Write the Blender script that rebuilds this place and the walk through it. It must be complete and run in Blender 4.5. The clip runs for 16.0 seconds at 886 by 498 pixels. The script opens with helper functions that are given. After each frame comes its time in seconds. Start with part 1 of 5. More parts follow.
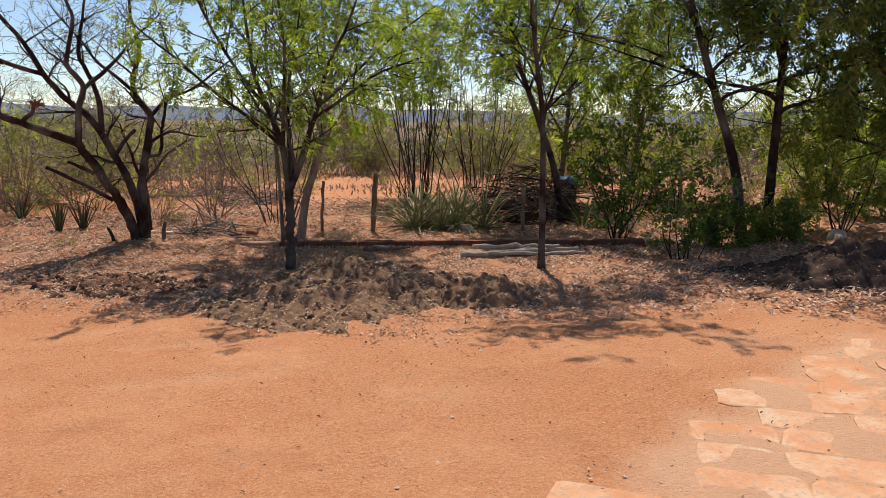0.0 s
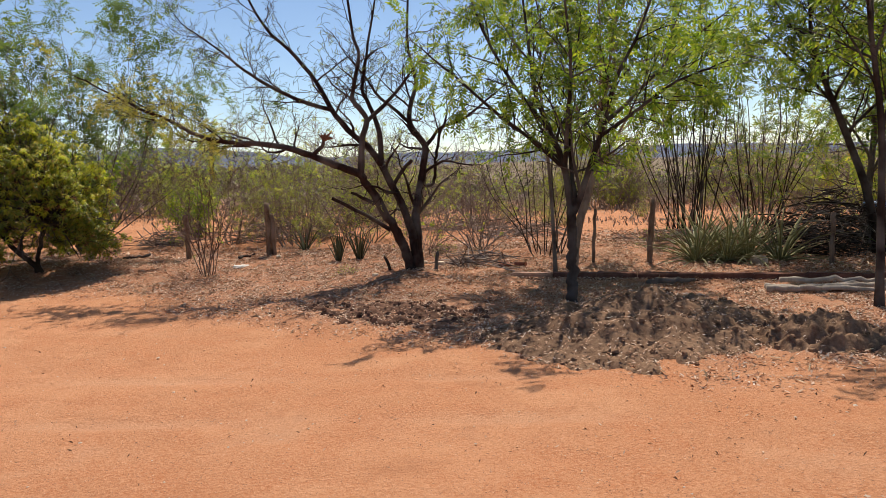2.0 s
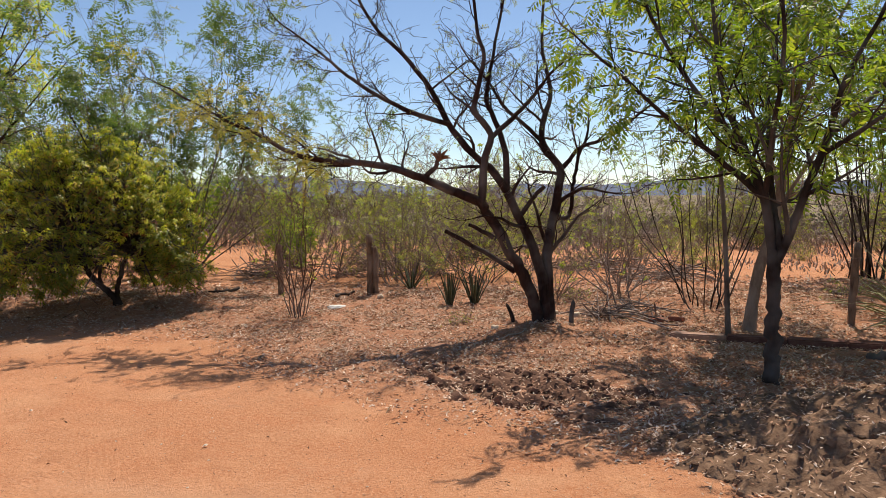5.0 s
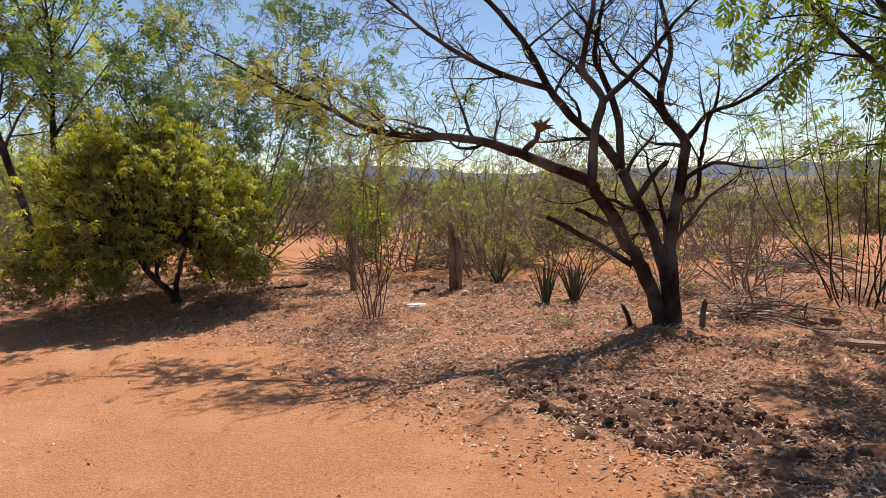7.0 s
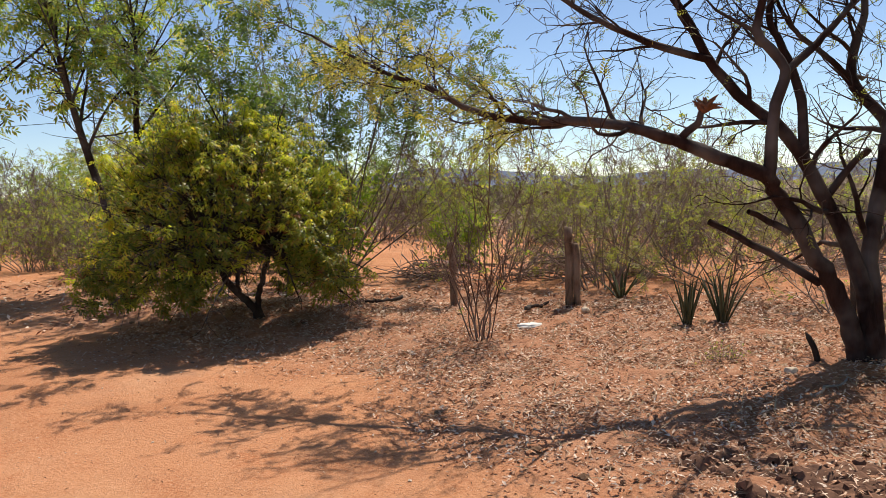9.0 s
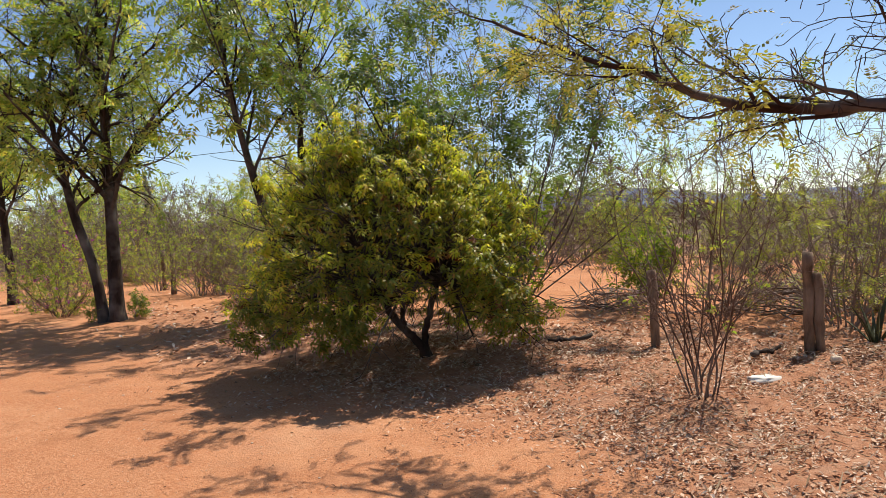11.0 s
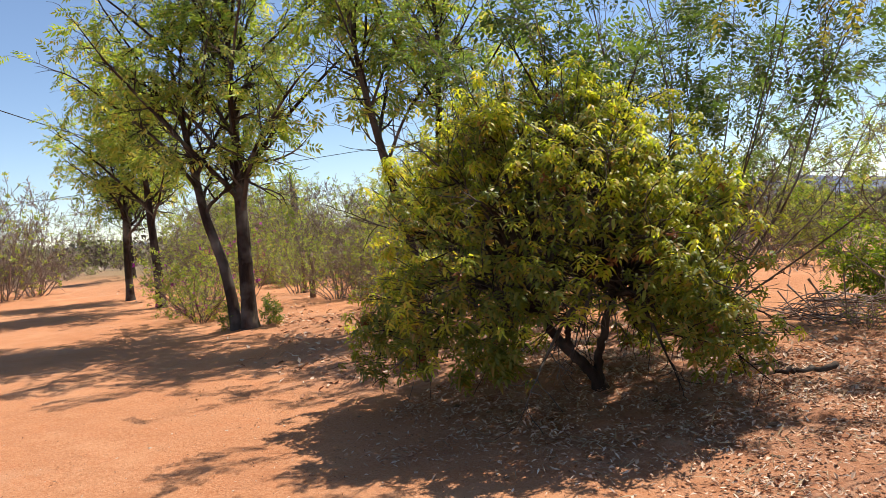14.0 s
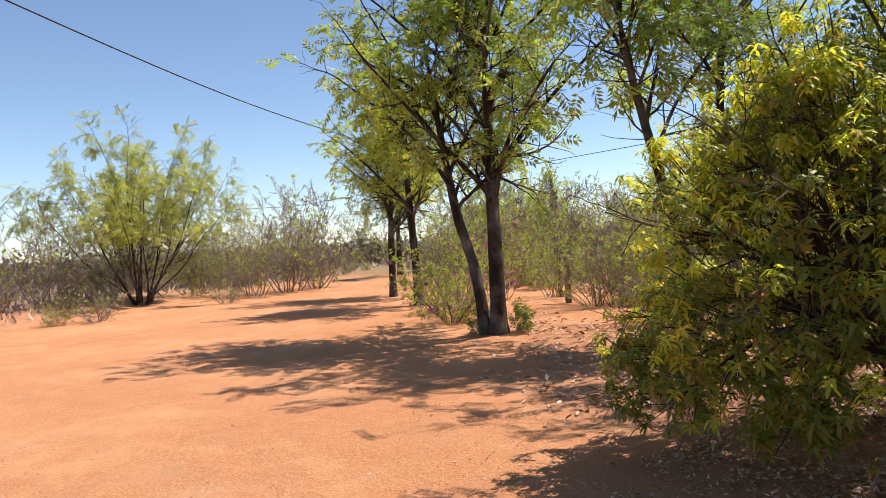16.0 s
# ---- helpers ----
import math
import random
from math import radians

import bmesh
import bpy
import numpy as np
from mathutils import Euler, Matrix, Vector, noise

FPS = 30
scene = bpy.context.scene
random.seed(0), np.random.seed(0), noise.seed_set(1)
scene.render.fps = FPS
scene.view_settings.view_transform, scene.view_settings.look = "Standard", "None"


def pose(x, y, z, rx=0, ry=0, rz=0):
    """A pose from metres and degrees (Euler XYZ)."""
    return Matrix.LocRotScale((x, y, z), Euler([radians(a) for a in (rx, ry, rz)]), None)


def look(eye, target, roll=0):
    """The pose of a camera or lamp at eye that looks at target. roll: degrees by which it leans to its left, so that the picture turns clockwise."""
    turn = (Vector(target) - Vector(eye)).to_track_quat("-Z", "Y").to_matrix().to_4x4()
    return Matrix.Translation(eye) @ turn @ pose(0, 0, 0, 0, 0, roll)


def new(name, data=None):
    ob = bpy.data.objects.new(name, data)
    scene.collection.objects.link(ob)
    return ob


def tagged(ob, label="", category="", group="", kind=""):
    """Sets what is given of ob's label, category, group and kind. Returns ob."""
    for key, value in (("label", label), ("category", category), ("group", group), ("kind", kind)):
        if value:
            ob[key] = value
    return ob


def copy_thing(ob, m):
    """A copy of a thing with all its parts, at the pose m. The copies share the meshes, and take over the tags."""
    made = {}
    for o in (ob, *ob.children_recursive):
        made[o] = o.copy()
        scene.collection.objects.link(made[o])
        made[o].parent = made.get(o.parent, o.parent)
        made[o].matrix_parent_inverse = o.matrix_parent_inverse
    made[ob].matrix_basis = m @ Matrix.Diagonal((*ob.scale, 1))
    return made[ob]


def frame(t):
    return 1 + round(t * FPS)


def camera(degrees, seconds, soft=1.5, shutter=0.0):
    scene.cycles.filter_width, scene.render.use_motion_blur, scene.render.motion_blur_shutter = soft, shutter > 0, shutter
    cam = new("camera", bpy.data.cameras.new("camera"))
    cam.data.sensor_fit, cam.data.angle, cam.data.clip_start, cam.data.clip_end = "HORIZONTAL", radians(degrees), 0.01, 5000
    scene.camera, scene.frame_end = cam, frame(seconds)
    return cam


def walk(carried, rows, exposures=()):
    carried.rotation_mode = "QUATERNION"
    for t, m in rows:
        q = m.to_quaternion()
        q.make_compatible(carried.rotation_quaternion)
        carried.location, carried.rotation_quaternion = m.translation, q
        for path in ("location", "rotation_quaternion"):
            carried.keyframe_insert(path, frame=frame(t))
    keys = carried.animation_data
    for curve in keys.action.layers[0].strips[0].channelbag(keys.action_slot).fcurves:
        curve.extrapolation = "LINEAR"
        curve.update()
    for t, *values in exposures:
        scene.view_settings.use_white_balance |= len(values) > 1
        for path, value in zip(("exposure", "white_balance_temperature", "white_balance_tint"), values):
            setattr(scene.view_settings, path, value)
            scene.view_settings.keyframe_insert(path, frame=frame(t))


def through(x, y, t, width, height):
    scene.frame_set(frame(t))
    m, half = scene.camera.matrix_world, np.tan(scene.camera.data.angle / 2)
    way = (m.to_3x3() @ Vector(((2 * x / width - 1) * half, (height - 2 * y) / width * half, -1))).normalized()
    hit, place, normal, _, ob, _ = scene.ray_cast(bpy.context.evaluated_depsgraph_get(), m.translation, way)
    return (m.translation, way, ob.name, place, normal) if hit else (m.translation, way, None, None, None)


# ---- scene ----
cam = camera(62.1, 16.0, 0.5)
METRES, EYE, TILT, LEAN, TURN = 11.0, 1.684, 0.0, 0.0, -23.9
ROWS = [
    (0.0, 0.0, 0.0, 0.0, 0.09, -9.92, -0.5),
    (0.5, -0.0029, 0.0, -0.0013, -1.48, -9.8, -0.3),
    (1.0, -0.02, 0.0097, -0.0071, 8.56, -8.71, 0.95),
    (1.5, -0.0445, 0.038, -0.019, 17.15, -7.62, 1.54),
    (2.0, -0.0682, 0.0644, -0.0223, 18.07, -6.7, 1.8),
    (2.5, -0.0842, 0.0977, -0.0259, 19.62, -5.69, 1.77),
    (3.0, -0.0998, 0.1276, -0.0268, 19.89, -4.86, 1.71),
    (3.5, -0.1159, 0.1571, -0.0266, 20.44, -4.36, 1.64),
    (4.0, -0.1276, 0.1928, -0.0273, 22.2, -4.17, 1.25),
    (4.5, -0.1444, 0.2227, -0.0297, 23.83, -3.92, 0.74),
    (5.0, -0.1648, 0.2446, -0.0277, 26.5, -4.09, 0.72),
    (7.5, -0.2749, 0.3782, -0.0354, 32.15, -5.06, 1.97),
    (8.0, -0.298, 0.4009, -0.0364, 32.78, -5.07, 2.08),
    (8.5, -0.3242, 0.4252, -0.0371, 35.26, -5.0, 1.91),
    (9.0, -0.3521, 0.444, -0.0369, 38.36, -4.54, 2.09),
    (9.5, -0.378, 0.4606, -0.0375, 42.07, -3.67, 2.29),
    (10.0, -0.4061, 0.4825, -0.036, 45.9, -2.97, 2.27),
    (12.5, -0.5356, 0.5632, -0.0402, 54.92, -2.34, 3.82),
    (13.0, -0.5597, 0.5834, -0.0398, 57.33, -2.22, 3.74),
    (13.5, -0.586, 0.5973, -0.0409, 59.38, -1.99, 3.87),
    (14.0, -0.6086, 0.6083, -0.0411, 61.75, -1.95, 4.11),
    (14.5, -0.6336, 0.6253, -0.0422, 64.47, -2.02, 4.15),
    (15.0, -0.6587, 0.6371, -0.0441, 66.87, -1.87, 4.17),
    (15.5, -0.6838, 0.645, -0.0426, 72.43, -1.26, 4.01),
    (16.0, -0.7118, 0.6523, -0.0432, 81.98, -0.52, 3.24),
]
walk(cam, [(t, pose(0, 0, EYE, TILT, LEAN, TURN) @ pose(METRES * x, METRES * y, METRES * z, 90 + pitch, roll, yaw)) for t, x, y, z, yaw, pitch, roll in ROWS],
     [(0.0, 0.1, 6800, 11.5), (5.0, 0.15, 6800, 11.5), (10.0, 0.25, 6800, 11.5), (13.0, 0.45, 6800, 11.5), (16.0, 0.58, 6800, 11.5)])

# ---- light ----
SUN_AZ, SUN_EL = radians(73), radians(61)
world = bpy.data.worlds.new("sky")
scene.world = world
world.use_nodes = True
wn = world.node_tree
sky = wn.nodes.new("ShaderNodeTexSky")
sky.sky_type, sky.sun_disc = "NISHITA", False
sky.sun_elevation, sky.sun_rotation = SUN_EL, math.pi / 2 - SUN_AZ
sky.air_density, sky.dust_density, sky.ozone_density = 0.8, 0.1, 3.0
wn.nodes["Background"].inputs["Strength"].default_value = 0.116
wn.links.new(sky.outputs[0], wn.nodes["Background"].inputs["Color"])
sun = new("sun", bpy.data.lights.new("sun", "SUN"))
sun.data.energy, sun.data.angle, sun.data.color = 5.0, radians(0.53), (1.0, 0.93, 0.83)
sun_way = Vector((math.cos(SUN_EL) * math.cos(SUN_AZ), math.cos(SUN_EL) * math.sin(SUN_AZ), math.sin(SUN_EL)))
sun.matrix_world = look((0, 0, 30), Vector((0, 0, 30)) - sun_way)


# ---- materials ----
class Nodes:
    """A short way to wire a material."""

    def __init__(self, name, rough=0.8, spec=0.3):
        self.mat = bpy.data.materials.new(name)
        self.mat.use_nodes = True
        self.t = self.mat.node_tree
        self.bsdf = self.t.nodes["Principled BSDF"]
        self.bsdf.inputs["Roughness"].default_value = rough
        self.bsdf.inputs["Specular IOR Level"].default_value = spec
        self.pos = self.t.nodes.new("ShaderNodeNewGeometry").outputs["Position"]
        self.obj = self.t.nodes.new("ShaderNodeTexCoord").outputs["Object"]

    def put(self, socket, value):
        if hasattr(value, "is_linked"):
            self.t.links.new(value, socket)
        else:
            socket.default_value = value

    def noise(self, scale, detail=4.0, rough=0.6, vec=None, stretch=None):
        vec = self.pos if vec is None else vec
        if stretch:
            m = self.t.nodes.new("ShaderNodeMapping")
            m.inputs["Scale"].default_value = stretch
            self.t.links.new(vec, m.inputs["Vector"])
            vec = m.outputs[0]
        n = self.t.nodes.new("ShaderNodeTexNoise")
        n.inputs["Scale"].default_value, n.inputs["Detail"].default_value, n.inputs["Roughness"].default_value = scale, detail, rough
        self.t.links.new(vec, n.inputs["Vector"])
        return n.outputs["Fac"]

    def ramp(self, fac, *stops):
        r = self.t.nodes.new("ShaderNodeValToRGB")
        while len(r.color_ramp.elements) < len(stops):
            r.color_ramp.elements.new(0.5)
        for e, (at, col) in zip(r.color_ramp.elements, stops):
            e.position = at
            e.color = (*col, 1) if len(col) == 3 else col
        self.t.links.new(fac, r.inputs[0])
        return r.outputs[0]

    def mix(self, fac, a, b, blend="MIX"):
        m = self.t.nodes.new("ShaderNodeMix")
        m.data_type, m.blend_type = "RGBA", blend
        self.put(m.inputs[0], fac)
        for s, v in ((m.inputs[6], a), (m.inputs[7], b)):
            self.put(s, (*v, 1) if isinstance(v, tuple) and len(v) == 3 else v)
        return m.outputs[2]

    def level(self, fac, lo, hi):
        m = self.t.nodes.new("ShaderNodeMapRange")
        m.inputs[1].default_value, m.inputs[2].default_value = lo, hi
        self.t.links.new(fac, m.inputs[0])
        return m.outputs[0]

    def attr(self, name):
        a = self.t.nodes.new("ShaderNodeAttribute")
        a.attribute_name = name
        return a.outputs["Fac"]

    def island(self):
        g = self.t.nodes.new("ShaderNodeNewGeometry")
        return g.outputs["Random Per Island"]

    def each(self):
        return self.t.nodes.new("ShaderNodeObjectInfo").outputs["Random"]

    def bump(self, height, strength=0.4, dist=0.02):
        b = self.t.nodes.new("ShaderNodeBump")
        b.inputs["Strength"].default_value, b.inputs["Distance"].default_value = strength, dist
        self.t.links.new(height, b.inputs["Height"])
        self.t.links.new(b.outputs[0], self.bsdf.inputs["Normal"])

    def color(self, value):
        self.put(self.bsdf.inputs["Base Color"], (*value, 1) if isinstance(value, tuple) else value)
        return self.mat


def bark(name, dark, light, scale=1.0):
    k = Nodes(name, 0.9, 0.15)
    n = k.noise(9 * scale, 5, 0.7, k.pos, (1, 1, 0.25))
    m = k.noise(2.2, 3, 0.5)
    col = k.ramp(n, (0.32, dark), (0.68, light))
    col = k.mix(k.level(m, 0.45, 0.75), col, tuple(0.6 * a + 0.4 * b for a, b in zip(light, (0.35, 0.33, 0.3))))
    k.bump(n, 0.7, 0.03)
    return k.color(col)


def leafy(name, cols, through=0.45, gloss=0.35):
    """Leaf skin: light passes through it; each leaf has its own tone."""
    k = Nodes(name, 0.45, gloss)
    col = k.ramp(k.island(), *[(i / max(1, len(cols) - 1), c) for i, c in enumerate(cols)])
    col = k.mix(k.level(k.noise(1.1, 2, 0.5), 0.35, 0.7), col, k.mix(0.5, col, cols[0]))
    k.color(col)
    t = k.t.nodes.new("ShaderNodeBsdfTranslucent")
    bright = k.mix(1.0, col, (1.08, 1.0, 0.42), "MULTIPLY")
    gain = k.t.nodes.new("ShaderNodeVectorMath")
    gain.operation = "SCALE"
    gain.inputs["Scale"].default_value = 2.3
    k.t.links.new(bright, gain.inputs[0])
    bright = gain.outputs[0]
    k.t.links.new(bright, t.inputs["Color"])
    s = k.t.nodes.new("ShaderNodeMixShader")
    s.inputs[0].default_value = through
    k.t.links.new(k.bsdf.outputs[0], s.inputs[1])
    k.t.links.new(t.outputs[0], s.inputs[2])
    k.t.links.new(s.outputs[0], k.t.nodes["Material Output"].inputs[0])
    return k.mat


def plain(name, a, b, rough=0.8, scale=6.0, spec=0.3, bump=0.3):
    k = Nodes(name, rough, spec)
    n = k.noise(scale, 5, 0.65)
    k.bump(n, bump, 0.02)
    return k.color(k.ramp(n, (0.3, a), (0.7, b)))


def island_mat(name, cols, rough=0.9, spec=0.15):
    k = Nodes(name, rough, spec)
    return k.color(k.ramp(k.island(), *[(i / (len(cols) - 1), c) for i, c in enumerate(cols)]))


def sand_mat():
    k = Nodes("red_sand", 0.95, 0.1)
    big = k.noise(0.35, 4, 0.55)
    mid = k.noise(2.3, 5, 0.6)
    fine = k.noise(42, 4, 0.75)
    col = k.ramp(big, (0.3, (0.385, 0.145, 0.06)), (0.7, (0.56, 0.255, 0.125)))
    col = k.mix(k.level(mid, 0.45, 0.66), col, (0.44, 0.16, 0.066))
    col = k.mix(k.level(fine, 0.35, 0.75), col, (0.63, 0.33, 0.185))
    spots = k.noise(70, 2, 0.5)
    col = k.mix(k.level(spots, 0.64, 0.70), col, (0.24, 0.13, 0.08))
    pale = k.noise(60, 2, 0.5, k.obj)
    col = k.mix(k.level(pale, 0.70, 0.76), col, (0.62, 0.43, 0.30))
    worn = k.noise(1.4, 6, 0.72)
    col = k.mix(k.level(worn, 0.56, 0.74), col, (0.4, 0.165, 0.078))
    dust = k.noise(0.7, 5, 0.65, k.obj)
    col = k.mix(k.level(dust, 0.56, 0.72), col, k.mix(0.5, col, (0.56, 0.33, 0.205)))
    litter = k.attr("litter")
    patch = k.noise(0.9, 6, 0.7, k.obj)
    col = k.mix(k.level(patch, 0.52, 0.70), col, k.mix(0.5, col, (0.66, 0.36, 0.2)))
    under = k.ramp(k.noise(5, 6, 0.75), (0.3, (0.24, 0.10, 0.055)), (0.5, (0.4, 0.2, 0.12)), (0.72, (0.5, 0.32, 0.22)))
    col = k.mix(litter, col, under)
    far = k.ramp(k.noise(0.06, 5, 0.7), (0.3, (0.16, 0.105, 0.07)), (0.5, (0.24, 0.18, 0.12)), (0.7, (0.17, 0.16, 0.08)))
    col = k.mix(k.attr("scrub"), col, far)
    track = k.attr("track")
    col = k.mix(track, col, (0.6, 0.36, 0.225))
    k.bump(k.mix(0.45, k.noise(9, 7, 0.78), fine), 0.9, 0.05)
    return k.color(col)


SAND = sand_mat()
BARK_DARK = bark("dark_bark", (0.016, 0.011, 0.009), (0.055, 0.037, 0.029))
BARK_RED = bark("reddish_dark_bark", (0.015, 0.008, 0.007), (0.055, 0.028, 0.021))
BARK_GREY = bark("grey_bark", (0.06, 0.046, 0.036), (0.17, 0.13, 0.10))
BARK_TAN = bark("tan_bark", (0.16, 0.10, 0.07), (0.36, 0.26, 0.19))
TWIG_GREY = island_mat("dry_twigs", [(0.13, 0.09, 0.075), (0.23, 0.175, 0.15), (0.36, 0.3, 0.26)])
BARK_TWIG = bark("brown_twig_bark", (0.06, 0.032, 0.024), (0.19, 0.115, 0.085))
TORN = plain("torn_wood", (0.12, 0.045, 0.022), (0.28, 0.12, 0.055), 0.85, 30)
NEEM = leafy("neem_leaf", [(0.06, 0.11, 0.015), (0.11, 0.185, 0.024), (0.18, 0.26, 0.034), (0.3, 0.33, 0.055)], 0.5, 0.45)
NEEM_DARK = leafy("dusty_leaf", [(0.045, 0.08, 0.017), (0.085, 0.135, 0.026), (0.14, 0.19, 0.04), (0.25, 0.23, 0.06)], 0.45, 0.45)
OLIVE = leafy("olive_leaf", [(0.12, 0.19, 0.046), (0.19, 0.27, 0.064), (0.28, 0.35, 0.095), (0.4, 0.33, 0.1)], 0.54, 0.6)
# dark old leaves, whose tone doubles as painted shade inside the crown
MANGO_OLD_SHADED = leafy("old_shaded_mango_leaf", [(0.08, 0.115, 0.02), (0.14, 0.18, 0.03), (0.22, 0.25, 0.04), (0.33, 0.2, 0.065)], 0.5, 0.5)
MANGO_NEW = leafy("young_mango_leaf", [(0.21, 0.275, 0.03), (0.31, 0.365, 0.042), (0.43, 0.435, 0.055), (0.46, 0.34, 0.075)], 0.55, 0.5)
MANGO_DRY = leafy("withered_mango_leaf", [(0.16, 0.05, 0.025), (0.22, 0.09, 0.04), (0.26, 0.13, 0.06)], 0.2, 0.2)
FEATHER = leafy("feathery_leaf", [(0.045, 0.085, 0.028), (0.08, 0.13, 0.04), (0.13, 0.18, 0.055)], 0.45)
FEATHER_YELLOW = leafy("yellowing_feathery_leaf", [(0.15, 0.17, 0.05), (0.24, 0.23, 0.06), (0.33, 0.28, 0.08)], 0.5)
FEATHER_LIGHT = leafy("pale_green_feathery_leaf", [(0.13, 0.155, 0.05), (0.19, 0.215, 0.065), (0.26, 0.275, 0.09)], 0.5)
FEATHER_LIME = leafy("lime_feathery_leaf", [(0.18, 0.22, 0.07), (0.25, 0.28, 0.09), (0.31, 0.32, 0.13)], 0.5)
SHRUB_GREEN = leafy("dark_shrub_leaf", [(0.045, 0.08, 0.018), (0.08, 0.135, 0.028), (0.14, 0.195, 0.042)], 0.45)
AGAVE = leafy("agave_leaf", [(0.04, 0.048, 0.028), (0.07, 0.078, 0.042), (0.115, 0.11, 0.06)], 0.06, 0.3)
BROMELIAD = leafy("bromeliad_leaf", [(0.15, 0.155, 0.065), (0.24, 0.235, 0.105), (0.36, 0.33, 0.17)], 0.12, 0.4)
MAGENTA = island_mat("magenta_flower", [(0.36, 0.04, 0.27), (0.45, 0.09, 0.38)])
CREAM_FLOWER = leafy("cream_flower", [(0.7, 0.62, 0.45), (0.72, 0.5, 0.42)], 0.15)
LITTER = island_mat("dead_leaf", [(0.24, 0.115, 0.07), (0.4, 0.215, 0.13), (0.52, 0.33, 0.22), (0.62, 0.45, 0.33), (0.7, 0.58, 0.47)])
CRUMB = island_mat("leaf_crumb", [(0.09, 0.05, 0.03), (0.2, 0.1, 0.055), (0.4, 0.24, 0.15), (0.58, 0.44, 0.32)])
STRAW = island_mat("straw", [(0.22, 0.15, 0.09), (0.36, 0.26, 0.16), (0.5, 0.39, 0.26)])
DRY_GRASS = island_mat("dry_grass", [(0.22, 0.15, 0.12), (0.33, 0.25, 0.205), (0.43, 0.345, 0.285), (0.52, 0.44, 0.36)])
SCRUB = island_mat("far_scrub_leaf", [(0.13, 0.095, 0.07), (0.22, 0.17, 0.125), (0.15, 0.165, 0.07), (0.28, 0.225, 0.165), (0.18, 0.205, 0.085)])
SOIL = plain("heaped_soil", (0.11, 0.062, 0.038), (0.3, 0.185, 0.115), 0.95, 14, 0.1, 0.9)
SOIL_RED = plain("red_brown_soil", (0.07, 0.038, 0.027), (0.24, 0.13, 0.085), 0.95, 9, 0.1, 0.8)
# dark soil tone that also takes in the shade lying on the heap
SOIL_DARK = plain("dark_shaded_soil", (0.035, 0.024, 0.02), (0.09, 0.058, 0.044), 0.95, 7, 0.1, 0.8)
STONE = plain("pale_stone", (0.5, 0.4, 0.3), (0.66, 0.55, 0.43), 0.9, 9, 0.2, 0.3)
def slab_mat():
    k = Nodes("sandy_slab", 0.92, 0.15)
    n = k.noise(3.2, 5, 0.6)
    col = k.ramp(n, (0.38, (0.54, 0.25, 0.125)), (0.52, (0.58, 0.33, 0.195)), (0.7, (0.58, 0.44, 0.31)))
    grit = k.noise(26, 4, 0.7)
    col = k.mix(k.level(grit, 0.5, 0.72), col, (0.36, 0.26, 0.19))
    k.bump(grit, 0.4, 0.02)
    return k.color(col)


SLAB = slab_mat()
LIME = plain("whitish_stone", (0.6, 0.57, 0.52), (0.78, 0.75, 0.7), 0.9, 9)
POST = bark("weathered_post", (0.10, 0.065, 0.045), (0.27, 0.18, 0.125), 1.6)
LOG = bark("bleached_log", (0.22, 0.17, 0.13), (0.42, 0.35, 0.29), 1.4)
KERB = plain("red_brown_kerb", (0.10, 0.042, 0.03), (0.22, 0.10, 0.068), 0.92, 8, 0.15, 0.5)
KERB_CUT = plain("pale_kerb_end", (0.24, 0.13, 0.09), (0.38, 0.24, 0.17), 0.92, 9)
BRICK = plain("fired_brick", (0.2, 0.075, 0.05), (0.36, 0.15, 0.1), 0.9, 12, 0.15, 0.5)
BLUE = plain("blue_plastic", (0.04, 0.13, 0.32), (0.07, 0.2, 0.42), 0.5, 3)
CABLE = plain("black_cable", (0.015, 0.015, 0.017), (0.03, 0.03, 0.03), 0.6, 3)
WIRE = plain("rusty_wire", (0.12, 0.08, 0.06), (0.22, 0.15, 0.11), 0.7, 30)
CACTUS = plain("cactus_skin", (0.03, 0.075, 0.03), (0.06, 0.12, 0.05), 0.6, 9)
# the haze of distance is put into the hill colour as blue-grey
HAZY_HILL = plain("hazy_far_hill", (0.12, 0.15, 0.205), (0.165, 0.19, 0.245), 1.0, 0.004, 0.0, 0.0)


# ---- mesh tools ----
def mesh_of(name, V, faces, mats, index=None, smooth=True):
    """A mesh from a vertex array and a list of face arrays (n, 3) or (n, 4)."""
    me = bpy.data.meshes.new(name)
    V = np.asarray(V, np.float32)
    faces = [np.asarray(f, np.int32) for f in faces if len(f)]
    count = sum(len(f) for f in faces)
    sizes = np.concatenate([np.full(len(f), f.shape[1], np.int32) for f in faces])
    me.vertices.add(len(V))
    me.vertices.foreach_set("co", V.ravel())
    me.loops.add(int(sizes.sum()))
    me.loops.foreach_set("vertex_index", np.concatenate([f.ravel() for f in faces]))
    me.polygons.add(count)
    me.polygons.foreach_set("loop_start", np.concatenate([[0], np.cumsum(sizes)[:-1]]).astype(np.int32))
    me.polygons.foreach_set("use_smooth", np.full(count, smooth))
    if index is not None:
        me.polygons.foreach_set("material_index", np.asarray(index, np.int32))
    for m in mats:
        me.materials.append(m)
    me.update(calc_edges=True)
    return me


def part_of(name, me, parent, label=""):
    ob = new(name, me)
    ob.parent = parent
    return tagged(ob, label) if label else ob


def thing(name, pos, label, category, group="", kind="", turn=0.0, size=1.0):
    ob = new(name)
    ob.empty_display_size = 0.2
    ob.matrix_basis = pose(*pos, 0, 0, turn) @ Matrix.Scale(size, 4)
    return tagged(ob, label, category, group, kind)


def unit(v):
    return v / (np.linalg.norm(v) + 1e-9)


